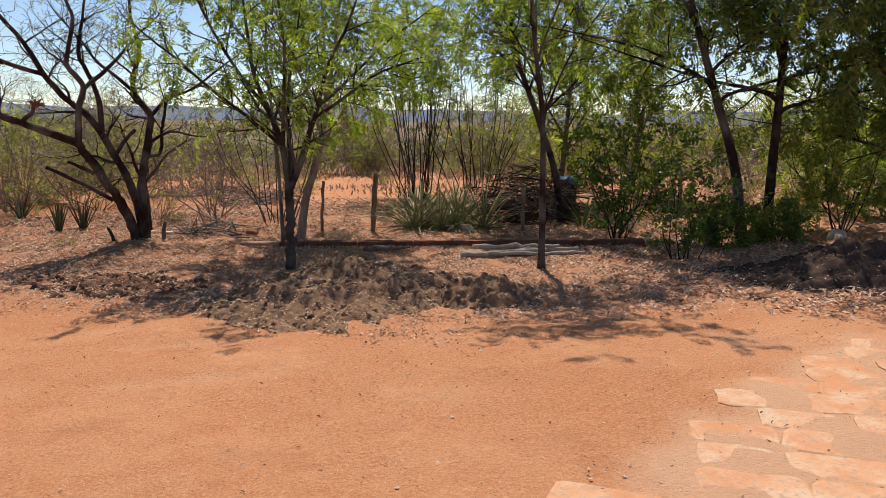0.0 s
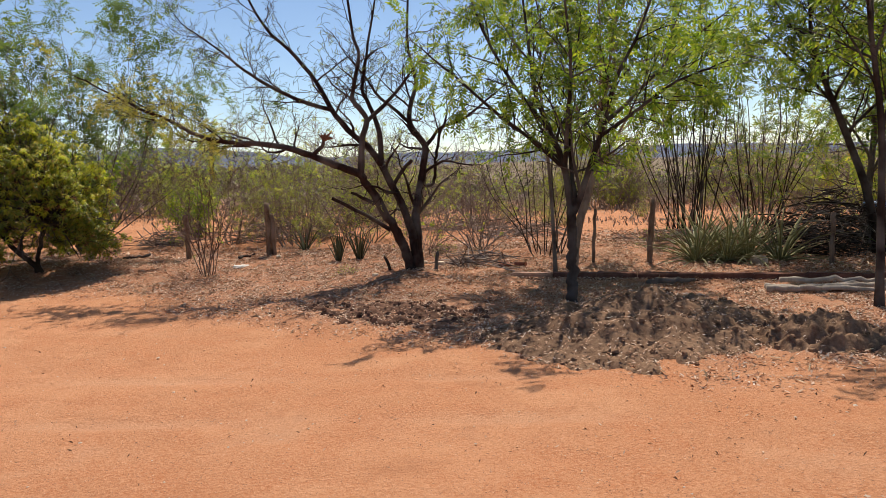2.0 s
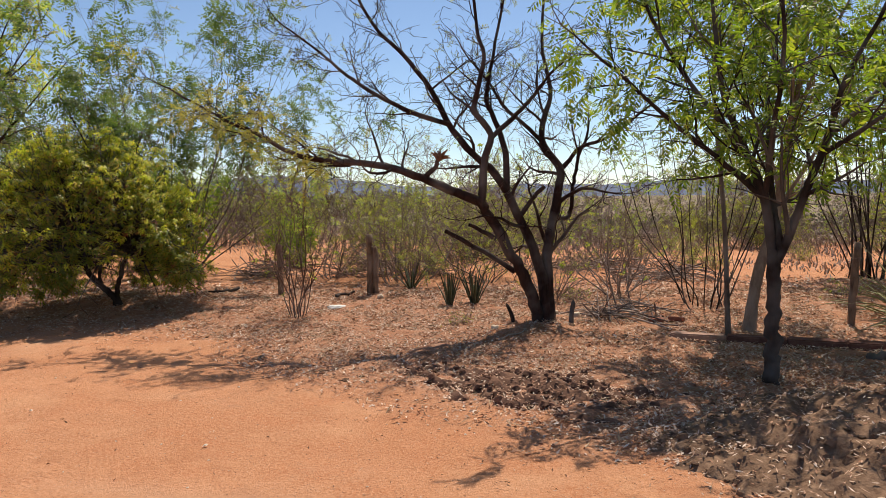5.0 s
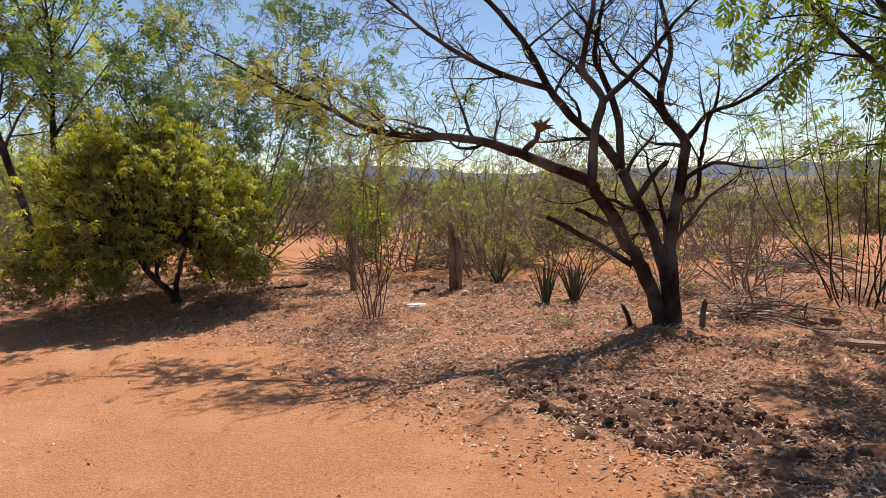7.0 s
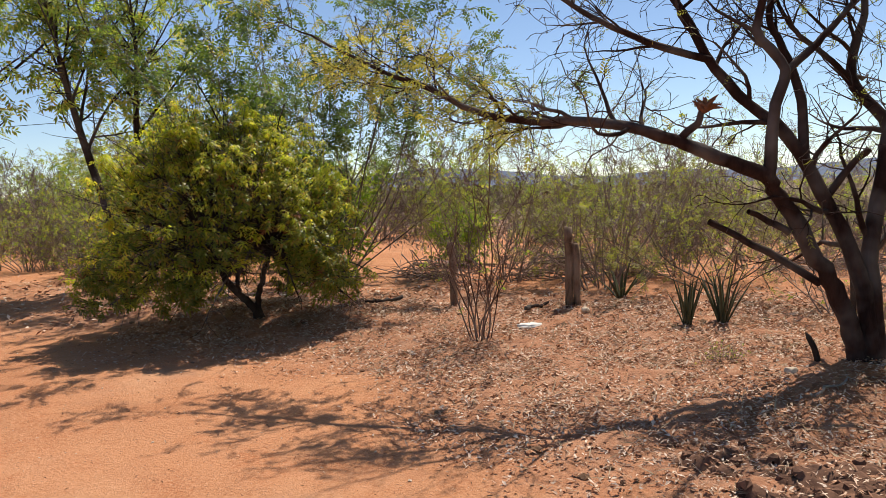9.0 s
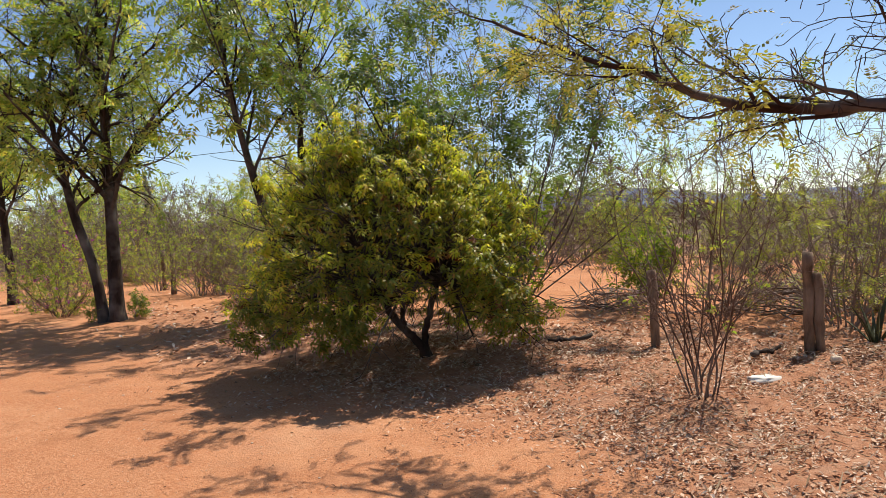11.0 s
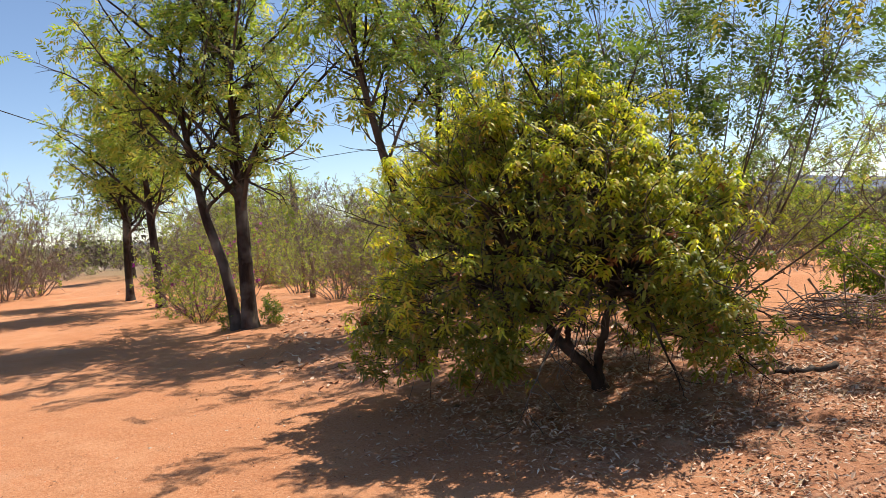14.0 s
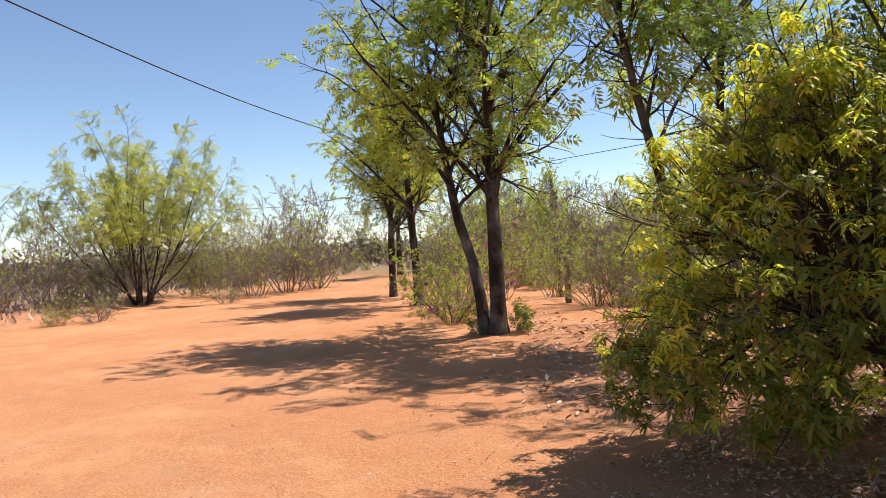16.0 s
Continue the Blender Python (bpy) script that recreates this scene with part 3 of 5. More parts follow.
# ---- heaps of earth ----
def heap(x, y, rx, ry, h, mat, seed, label, straw, turn=0.0, clods=90, lump=0.05):
    root = thing("dirt_mound", (x, y, ground_z(x, y) - 0.06), label, "mound", turn=turn)
    n = 130
    u = np.linspace(-1.25, 1.25, n)
    X, Y = np.meshgrid(u, u, indexing="ij")
    nz = np.array([noise.fractal(Vector((a * 2.2 + seed, b * 2.2, seed)), 0.8, 2.1, 5) for a, b in zip(X.ravel(), Y.ravel())]).reshape(X.shape)
    pits = np.array([noise.noise(Vector((a * 7 + seed, b * 7, 3))) for a, b in zip(X.ravel(), Y.ravel())]).reshape(X.shape)
    grit = np.array([noise.noise(Vector((a * 19 + seed, b * 19, 5))) for a, b in zip(X.ravel(), Y.ravel())]).reshape(X.shape)
    R = np.sqrt(X * X + Y * Y) + 0.18 * nz

    def height(rr, k):
        return h * (1 - smooth01(0.05, 1.0, rr)) * (0.85 + 0.45 * k)

    Z = height(R, nz) + (0.1 * pits + 0.045 * grit) * (1 - smooth01(0.6, 1.1, R)) - 0.10 * smooth01(0.95, 1.25, R)
    i, j = np.meshgrid(np.arange(n - 1), np.arange(n - 1), indexing="ij")
    F = np.stack([i * n + j, (i + 1) * n + j, (i + 1) * n + j + 1, i * n + j + 1], -1).reshape(-1, 4)
    part_of("earth", mesh_of("earth", np.stack([X * rx, Y * ry, Z], -1).reshape(-1, 3), [F], [mat]), root)
    r = np.random.RandomState(seed)
    V, T = [], []
    for k in range(clods):
        a, b = r.randint(18, n - 18), r.randint(18, n - 18)
        if Z[a, b] < 0.05:
            continue
        s = r.uniform(0.015, lump)
        ring = np.array([(math.cos(q), math.sin(q)) for q in np.arange(6) * math.pi / 3])
        pts = np.array([[*(s * c * r.uniform(0.7, 1.2)), r.uniform(-0.02, 0.02)] for c in ring] + [[*(0.6 * s * c * r.uniform(0.7, 1.2)), s * r.uniform(0.5, 0.9)] for c in ring])
        f = [[q, (q + 1) % 6, 6 + (q + 1) % 6, 6 + q] for q in range(6)] + [[6, 7, 8, 9], [9, 10, 11, 6]]
        T.append(np.array(f) + 12 * len(V))
        V.append(pts + np.array([u[a] * rx, u[b] * ry, Z[a, b] - 0.005]))
    if V:
        part_of("crumbled_soil", mesh_of("crumbled_soil", np.concatenate(V), [np.concatenate(T)], [mat], smooth=False), root)["kind"] = "stuff"
    if straw:
        a, b = r.randint(6, n - 6, straw), r.randint(6, n - 6, straw)
        p = np.stack([u[a] * rx, u[b] * ry, Z[a, b] + r.uniform(0.005, 0.03, straw)], -1) + r.normal(0, 0.015, (straw, 3)) * np.array([1, 1, 0])
        p = p[Z[a, b] > -0.04]
        q = len(p)
        t = r.uniform(0, 6.28, q)
        L, W = r.uniform(0.02, 0.06, q), r.uniform(0.006, 0.015, q)
        d = np.stack([np.cos(t), np.sin(t), r.normal(0, 0.3, q)], -1) * L[:, None] / 2
        s = np.stack([-np.sin(t), np.cos(t), r.normal(0, 0.3, q)], -1) * W[:, None] / 2
        V = np.stack([p - d, p + s, p + d, p - s], 1).reshape(-1, 3)
        f = np.arange(4 * q).reshape(-1, 4)
        part_of("straw", mesh_of("straw", V, [f], [LITTER], smooth=False), root, "dry leaves and straw")["kind"] = "stuff"
    return root


heap(2.35, 8.1, 2.1, 1.75, 0.48, SOIL, 3, "grey-brown earth mound littered with dry leaves at the yard edge", 11000, 25, 420)
heap(3.75, 7.3, 0.95, 0.8, 0.34, SOIL, 9, "small bare mound of crumbly brown earth", 600, 0, 90)
heap(0.0, 9.85, 2.1, 1.1, 0.15, SOIL_RED, 5, "low bank of soil clods and leaves under the bare tree", 9000, -38, 900, 0.055)
heap(8.7, 6.3, 2.0, 1.3, 0.52, SOIL_DARK, 12, "dark heap of soil, with its shade put into the colour", 2500, -20)


# ---- trees ----
def limb_of(root, rng, anchors, points, r0, r1, bark_mat, k, sides=9, name="limb", kids=True, n=26, level=0, knots=0.012):
    w = Wood()
    P = spline(points, n)
    for i in range(1, n):
        P[i] += np.array([rng.gauss(0, min(0.012, r1 * 0.25)) for _ in range(3)])
    R = np.linspace(r0, r1, n) * np.array([1 + rng.uniform(-0.06, 0.06) for _ in range(n)])
    w.add(P, R, sides)
    if kids:
        length = float(np.linalg.norm(np.diff(P, axis=0), axis=1).sum())
        offspring(rng, w, anchors, list(P), list(R), k.get("reach", length * 0.6), level, k)
    return part_of(name, w.mesh(name, bark_mat, min(knots, r0 * 0.09)), root)


def tree(name, x, y, label, seed, height, trunk, spread_to, boles, k, leaf, mat, bark_mat, size=1.0, droop=0.4, lean=(0, 0), r=0.09, crown_label="", fork=None, keep=None, group="", extra=None, category="tree", low=32, clear=0.9, gap=-0.16, hang=0.1):
    """A tree: a trunk to its fork, limbs fanning out of it, and a crown of leaf sprays."""
    rng = random.Random(seed)
    root = thing(name, (x, y, ground_z(x, y) - 0.03), label, category, group)
    anchors = []
    top = np.array([lean[0] * trunk, lean[1] * trunk, trunk])
    rise = (height - trunk) * 0.72
    w = Wood()
    n = 30
    bend = [rng.gauss(0, 0.10) for _ in range(4)]
    P = spline([(0, 0, -0.1), (lean[0] * trunk * 0.35, lean[1] * trunk * 0.35, trunk * 0.5), top,
                top + np.array([lean[0] * rise * 0.5 + bend[0], lean[1] * rise * 0.5 + bend[1], rise * 0.5]),
                top + np.array([lean[0] * rise * 0.8 + bend[2], lean[1] * rise * 0.8 + bend[3], rise])], n)
    R = np.interp(np.arange(n), [0, n * 0.5, n - 1], [r * 1.05, r * 0.78, r * 0.14])
    R[:4] *= np.array([1.5, 1.25, 1.1, 1.03])
    w.add(P, R, 12)
    offspring(rng, w, anchors, list(P[n // 2:]), list(R[n // 2:]), k.get("reach", 1.5) * 0.8, 0, k)
    part_of("trunk", w.mesh("trunk", bark_mat, min(0.012, r * 0.09)), root)
    for i in range(boles):
        a = i * 2.4 + rng.uniform(-0.4, 0.4)
        g = (i + 0.5) / boles
        q = int(n * (0.47 + 0.4 * g * rng.uniform(0.85, 1.1)))
        start = P[min(n - 3, q)]
        el = radians(low + (74 - low) * g * rng.uniform(0.75, 1.15))
        out = spread_to * math.cos(el) * rng.uniform(0.75, 1.05)
        up = max(0.5, (height - start[2]) * math.sin(el) * 0.75)
        tip = start + np.array([math.cos(a) * out, math.sin(a) * out, up])
        mid = start * 0.5 + tip * 0.5 + np.array([-math.cos(a), -math.sin(a), 0]) * out * 0.1 + np.array([rng.gauss(0, 0.09) for _ in range(3)])
        limb_of(root, rng, anchors, [start - np.array([0, 0, 0.04]), start * 0.8 + mid * 0.2 + np.array([0, 0, 0.06]), mid, tip], R[min(n - 3, q)] * rng.uniform(0.5, 0.72), r * 0.13, bark_mat, k, 7, n=18)
    anchors = [a for a in anchors if np.linalg.norm(a[0] - top) > clear and a[0][2] > trunk - hang]
    anchors = [a for a in anchors if noise.noise(Vector(a[0]) * 1.25 + Vector((seed, 0, 0))) > gap]
    if keep:
        anchors = [a for a in anchors if keep(a[0], rng)]
    if anchors:
        part_of("crown", foliage("crown", anchors, leaf, mat, rng, size, droop), root, crown_label)
    if extra:
        extra(root, rng, anchors)
    return root


LIGHT_NEEM = dict(levels=2, kids=[8, 5], ratio=0.62, spread=50, curl=0.11, up=0.0, leaf=0.6, first=0.25, reach=1.6)
FULL_NEEM = dict(levels=2, kids=[8, 6], ratio=0.62, spread=54, curl=0.12, up=-0.05, leaf=0.6, first=0.35, reach=1.7)

# the bare tree with the long sweeping bough
def bare_tree():
    rng = random.Random(4)
    x, y = 0.25, 12.75
    root = thing("bare_tree", (x, y, ground_z(x, y) - 0.04), "old leaning tree with dark crooked limbs, almost leafless", "tree")
    anchors, tips = [], []
    k = dict(levels=3, kids=[12, 5, 3.5], ratio=0.64, spread=50, curl=0.17, up=0.12, leaf=0.05, first=0.2, reach=1.4, tip=0.0035, seg=0.13, slim=0.5)
    few = dict(k, kids=[8, 4, 3], first=0.35, reach=1.0)
    yellow = dict(k, kids=[17, 5, 3], ratio=0.62, leaf=0.95, first=0.3, reach=1.35, spread=46, up=0.5, tip=0.0035)
    limb_of(root, rng, anchors, [(-0.01, 0.0, -0.2), (-0.04, 0.0, 0.1), (-0.18, -0.07, 0.56), (-0.41, -0.15, 0.97), (-0.67, -0.22, 1.43), (-0.8, -0.30, 1.63)], 0.085, 0.06, BARK_RED, k, 11, "trunk", False)
    limb_of(root, rng, anchors, [(0.1, 0.0, -0.2), (0.06, 0.0, 0.3), (-0.06, 0.02, 0.90), (-0.29, 0.04, 1.42), (-0.57, 0.07, 1.95), (-0.89, 0.09, 2.24), (-1.18, 0.09, 2.63), (-1.40, 0.07, 3.06), (-1.71, 0.04, 3.46), (-2.11, 0.02, 3.86), (-2.44, 0.0, 4.48)], 0.076, 0.016, BARK_RED, dict(k, reach=1.4), 10, "limb", n=34)
    limb_of(root, rng, anchors, [(0.12, 0.02, -0.2), (0.11, 0.05, 0.4), (0.10, 0.15, 0.89), (0.23, 0.30, 1.53), (0.31, 0.45, 2.01), (0.08, 0.60, 2.38), (0.12, 0.68, 2.75), (0.22, 0.75, 3.07), (0.11, 0.82, 3.69), (0.15, 0.90, 4.68)], 0.084, 0.016, BARK_RED, k, 10, "limb", n=34)
    limb_of(root, rng, anchors, [(-0.76, -0.30, 1.56), (-0.71, -0.29, 2.11), (-0.63, -0.27, 2.44), (-0.83, -0.26, 2.72), (-0.80, -0.24, 2.94), (-0.71, -0.23, 3.39), (-0.79, -0.21, 3.72), (-0.87, -0.20, 4.49)], 0.052, 0.016, BARK_RED, few, 8)
    limb_of(root, rng, tips, [(-0.78, -0.30, 1.60), (-1.14, -0.42, 1.75), (-1.47, -0.52, 1.89), (-1.79, -0.58, 2.01), (-2.22, -0.60, 2.09), (-2.67, -0.55, 2.12), (-3.14, -0.45, 2.24), (-3.63, -0.30, 2.52), (-4.02, -0.15, 2.67), (-4.85, 0.10, 3.13)], 0.062, 0.012, BARK_RED, yellow, 8, n=36)
    limb_of(root, rng, anchors, [(-0.42, 0.06, 1.72), (-0.44, 0.12, 2.24), (-0.57, 0.13, 2.65), (-0.68, 0.15, 2.91), (-0.62, 0.17, 3.29), (-0.56, 0.18, 3.63), (-0.38, 0.20, 4.49)], 0.045, 0.014, BARK_RED, few, 7)
    limb_of(root, rng, anchors, [(0.3, 0.47, 1.98), (0.45, 0.58, 2.14), (0.59, 0.53, 2.31), (0.93, 0.45, 2.42), (1.27, 0.38, 2.67), (1.55, 0.30, 2.89)], 0.036, 0.012, BARK_RED, few, 7)
    limb_of(root, rng, anchors, [(0.22, 0.33, 1.36), (0.43, 0.43, 1.41), (0.49, 0.47, 1.83), (0.59, 0.52, 2.3)], 0.033, 0.024, BARK_RED, dict(few, kids=[2, 2, 2]), 6)
    limb_of(root, rng, anchors, [(-0.62, -0.2, 2.4), (-0.28, 0.0, 2.72), (-0.04, 0.15, 2.99), (0.14, 0.22, 3.22), (0.44, 0.30, 3.52)], 0.034, 0.012, BARK_RED, few, 6)
    limb_of(root, rng, anchors, [(0.08, 0.58, 2.40), (-0.20, 0.46, 2.65), (-0.44, 0.38, 2.85), (-0.62, 0.29, 3.13), (-0.91, 0.20, 3.47)], 0.032, 0.011, BARK_RED, few, 6)
    limb_of(root, rng, anchors, [(-1.15, 0.08, 2.6), (-1.60, -0.08, 2.73), (-2.05, -0.16, 2.95), (-2.43, -0.24, 3.20), (-2.74, -0.32, 3.47), (-3.17, -0.40, 3.79)], 0.036, 0.01, BARK_RED, dict(k, reach=1.0), 6)
    for pts, r0 in ([(-0.33, -0.08, 0.69), (-0.81, -0.15, 1.00), (-1.21, -0.30, 1.22)], 0.036), ([(-0.58, -0.2, 1.12), (-0.78, -0.25, 1.24), (-0.92, -0.30, 1.31)], 0.03), ([(-0.25, 0.06, 1.4), (-0.05, 0.05, 1.68), (0.07, 0.00, 1.78)], 0.034), ([(-1.48, -0.50, 1.88), (-1.33, -0.53, 2.02), (-1.27, -0.55, 2.13)], 0.034):
        limb_of(root, rng, anchors, pts, r0, r0 * 0.75, BARK_RED, k, 7, "stub", False, 8)
    w = Wood()
    for q in range(16):
        s = np.array([-1.27 + 0.025 * rng.uniform(-1, 1), -0.55 + 0.025 * rng.uniform(-1, 1), 2.11])
        e = s + np.array([rng.uniform(-0.1, 0.2), rng.uniform(-0.05, 0.05), 0.02 + 0.12 * rng.random()])
        w.add([s, s * 0.5 + e * 0.5 + np.array([0, 0, 0.02]), e], [0.02, 0.017, 0.003], 4)
    part_of("splintered_end", w.mesh("splintered_end", TORN), root, "torn reddish wood")
    part_of("leaf_fringe", foliage("leaf_fringe", [a for a in tips if a[0][0] < -3.0 + 0.5 * rng.random() and rng.random() < 0.5 or rng.random() < 0.04], "frond", FEATHER_YELLOW, rng, 0.5, 0.25), root, "sparse yellowing feathery leaves")
    part_of("leaf_fringe", foliage("leaf_fringe", [a for a in anchors], "feather", FEATHER_LIGHT, rng, 0.5, 0.3), root, "a few pale green leaves")
    # a dead stake behind it, and short broken stubs at its foot
    for sx, sy, h, r0, lean, name, label in ((0.5, 13.85, 1.25, 0.03, -0.08, "stake", "thin dead stake standing behind the bare tree"), (0.62, 12.62, 0.34, 0.035, 0.05, "stump", "short dark broken stub beside the bare tree"), (-0.08, 12.6, 0.3, 0.028, -0.12, "stump", "short dark snag at the foot of the bare tree")):
        w = Wood()
        w.add(spline([(0, 0, -0.1), (lean * 0.4, 0, h * 0.5), (lean, 0.02, h)], 8), np.append(np.linspace(r0, r0 * 0.75, 7), 0.004), 7)
        root = thing(name, (sx, sy, ground_z(sx, sy) - 0.04), label, name)
        part_of("pole", w.mesh("pole", BARK_DARK, 0.014), root)


bare_tree()



def neem_tree():
    rng = random.Random(11)
    x, y = 2.12, 10.0
    root = thing("neem_tree", (x, y, -0.34), "young neem tree with upright limbs and fresh green leaves", "tree")
    anchors = []
    k = dict(LIGHT_NEEM, reach=1.25, kids=[9, 5], leaf=0.55, first=0.2, spread=46)
    limb_of(root, rng, anchors, [(0.0, 0.0, -0.25), (0.01, 0.0, 0.1), (0.01, 0.0, 0.59), (0.01, 0.0, 1.17)], 0.074, 0.06, BARK_DARK, k, 11, "trunk", False)
    for pts, r0 in (([(0.01, 0.0, 1.07), (-0.04, 0.1, 1.65), (-0.2, 0.2, 2.14), (-0.36, 0.3, 2.63), (-0.42, 0.4, 3.32), (-0.51, 0.5, 4.3)], 0.05),
                    ([(0.01, 0.0, 1.05), (0.1, -0.05, 1.27), (0.23, -0.1, 1.69), (0.41, -0.15, 2.24), (0.53, -0.2, 2.73), (0.79, -0.25, 3.26), (1.05, -0.3, 4.0)], 0.05),
                    ([(-0.03, 0.12, 1.65), (-0.05, -0.1, 2.3), (-0.08, -0.35, 2.94), (-0.24, -0.6, 3.9)], 0.034),
                    ([(0.4, -0.14, 2.2), (0.73, 0.05, 2.43), (1.14, 0.2, 2.78), (1.61, 0.35, 3.18), (2.1, 0.5, 3.5)], 0.03),
                    ([(-0.04, 0.12, 1.66), (-0.43, 0.06, 1.99), (-0.93, -0.03, 2.37), (-1.36, -0.11, 2.74), (-1.7, -0.2, 3.0)], 0.028),
                    ([(0.34, -0.12, 2.03), (0.72, -0.3, 2.31), (1.09, -0.5, 2.61), (1.53, -0.7, 2.79)], 0.026),
                    ([(-0.19, 0.2, 2.12), (-0.57, 0.47, 2.7), (-0.91, 0.68, 3.38), (-1.1, 0.9, 4.0)], 0.03),
                    ([(0.05, -0.05, 1.2), (0.1, 0.35, 1.9), (0.25, 0.8, 2.7), (0.5, 1.2, 3.6)], 0.034)):
        limb_of(root, rng, anchors, pts, r0, 0.011, BARK_DARK, k, 8, n=22)
    anchors = [a for a in anchors if a[0][2] > 1.75]
    part_of("crown", foliage("crown", anchors, "neem", NEEM, rng, 0.7, 0.55), root, "airy fresh green leaves")


neem_tree()
tree("slender_tree", 5.4, 8.75, "slender young tree with a thin dark trunk", 12, 6.2, 2.15, 1.7, 8, dict(LIGHT_NEEM, leaf=0.36), "neem", NEEM, BARK_DARK, 0.85, 0.5, (-0.03, 0.0), 0.046, "thin green leaves")
tree("shade_tree", 10.35, 9.9, "large shade tree with a dark leaning trunk", 13, 8.2, 2.6, 3.4, 12, dict(FULL_NEEM, leaf=0.62), "neem", NEEM_DARK, BARK_DARK, 1.15, 0.6, (-0.22, 0.12), 0.095, "dense dusty green leaves", low=8, hang=0.7, gap=-0.22)
tree("shade_tree", 10.75, 9.75, "large shade tree with a straight dark trunk", 14, 8.0, 2.4, 3.7, 12, dict(FULL_NEEM, leaf=0.6), "neem", NEEM_DARK, BARK_DARK, 1.15, 0.6, (0.02, 0.0), 0.092, "dense dusty green leaves", low=8, hang=0.7, gap=-0.22)
tree("shade_tree", 12.7, 8.6, "dense shade tree with drooping dusty leaves", 15, 7.0, 1.4, 3.4, 15, dict(FULL_NEEM, leaf=0.85), "neem", NEEM_DARK, BARK_DARK, 1.15, 0.9, (0.0, 0.0), 0.075, "dense drooping leaves", low=4, hang=0.6, gap=-0.25)
tree("leaning_tree", 2.85, 12.6, "leaning tree with tan bark behind the low kerb", 16, 6.0, 1.5, 2.0, 7, LIGHT_NEEM, "neem", NEEM, BARK_TAN, 1.0, 0.5, (0.28, 0.15), 0.075, "light green leaves")
tree("thin_tree", 8.5, 13.0, "thin crooked tree with dark bark", 17, 6.5, 2.2, 2.2, 9, LIGHT_NEEM, "neem", NEEM, BARK_DARK, 1.0, 0.5, (-0.25, 0.1), 0.075, "light green leaves")
tree("thin_tree", 10.0, 15.5, "thin tree with pale spreading branches", 18, 6.5, 1.2, 2.8, 9, LIGHT_NEEM, "neem", NEEM, BARK_GREY, 1.0, 0.5, (0.15, 0.1), 0.085, "light green leaves")
tree("thin_tree", 13.0, 16.5, "thin roadside tree in full leaf", 19, 6.5, 1.7, 2.6, 9, LIGHT_NEEM, "neem", NEEM, BARK_GREY, 1.1, 0.5, (0.1, 0.0), 0.08, "light green leaves")


def many_stems(name, x, y, label, seed, stems, height, spread, k, leaf, mat, bark_mat, size, r=0.035, droop=0.3, keep=None, crown_label="", group="", splay=0.12, category="shrub", flowers=None, coarse=False, dome=0.28, wander=1.0):
    """A shrub or tree of many stems from one foot."""
    rng = random.Random(seed)
    root = thing(name, (x, y, ground_z(x, y) - 0.03), label, category, group)
    anchors = []
    for i in range(stems):
        a = i * 2.4 + rng.uniform(-0.5, 0.5)
        out = spread * math.sqrt((i + 0.5) / stems) * rng.uniform(0.8, 1.15)
        h = height * rng.uniform(0.75, 1.0) * (1 - dome * (out / (spread * 1.15)) ** 2)
        c, s = math.cos(a), math.sin(a)
        foot = np.array([c * splay * rng.random(), s * splay * rng.random(), -0.1])
        tip = np.array([c * out, s * out, h])
        mid = foot * 0.55 + tip * 0.45 + np.array([c, s, 0]) * out * 0.06 + np.array([rng.gauss(0, 0.05) for _ in range(3)])
        sway = 0.045 * wander * h
        low = foot * 0.72 + mid * 0.28 + np.array([rng.gauss(0, sway), rng.gauss(0, sway), 0.05])
        high = mid * 0.5 + tip * 0.5 + np.array([rng.gauss(0, sway), rng.gauss(0, sway), 0.0])
        limb_of(root, rng, anchors, [foot, low, mid, high, tip], r * rng.uniform(0.7, 1.1), r * 0.22, bark_mat, k, 4 if coarse else 6, "stem", n=7 if coarse else 16, knots=0.006)
    if keep:
        anchors = [a for a in anchors if keep(a[0], rng)]
    if anchors and mat:
        part_of("foliage", foliage("foliage", anchors, leaf, mat, rng, size, droop), root, crown_label)
    if flowers and anchors:
        n, fmat, fsize = flowers
        if n <= 10:
            for a in rng.sample(anchors, min(n, len(anchors))):
                part_of("flower", foliage("flower", [a], "petal", fmat, rng, fsize, 0.0), root, "cream and pink flower")
            return root
        part_of("blossom", foliage("blossom", rng.sample(anchors, min(n, len(anchors))), "petal", fmat, rng, fsize, 0.0), root, "small bright flowers")["kind"] = "stuff"
    return root


TWIGGY = dict(levels=2, kids=[6, 4], ratio=0.5, spread=42, curl=0.14, up=0.15, leaf=0.35, first=0.3, reach=0.9, tip=0.0025, seg=0.12)
FEATHERY = dict(levels=2, kids=[8, 5], ratio=0.6, spread=34, curl=0.10, up=0.02, leaf=0.8, first=0.35, reach=1.7, tip=0.003, seg=0.16)

# behind the kerb
many_stems("cane_thicket", 7.0, 17.6, "tall thicket of many thin dark stems", 21, 26, 5.6, 1.5, dict(TWIGGY, kids=[5, 4], leaf=0.5), "neem", NEEM, BARK_DARK, 0.9, 0.019, splay=0.6, wander=0.45, keep=lambda p, rng: p[2] > 2.4)
many_stems("cane_thicket", 9.0, 18.0, "thicket of bare upright stems", 22, 20, 5.0, 2.2, dict(TWIGGY, kids=[5, 3], leaf=0.25), "neem", NEEM_DARK, BARK_DARK, 0.9, 0.02, splay=0.7, wander=0.5)
many_stems("leafy_shrub", 8.15, 10.65, "dense green shrub beside the kerb", 23, 11, 2.3, 0.95, dict(TWIGGY, kids=[5, 3.5], leaf=0.42), "broad", SHRUB_GREEN, BARK_DARK, 1.15, 0.018, 0.5)
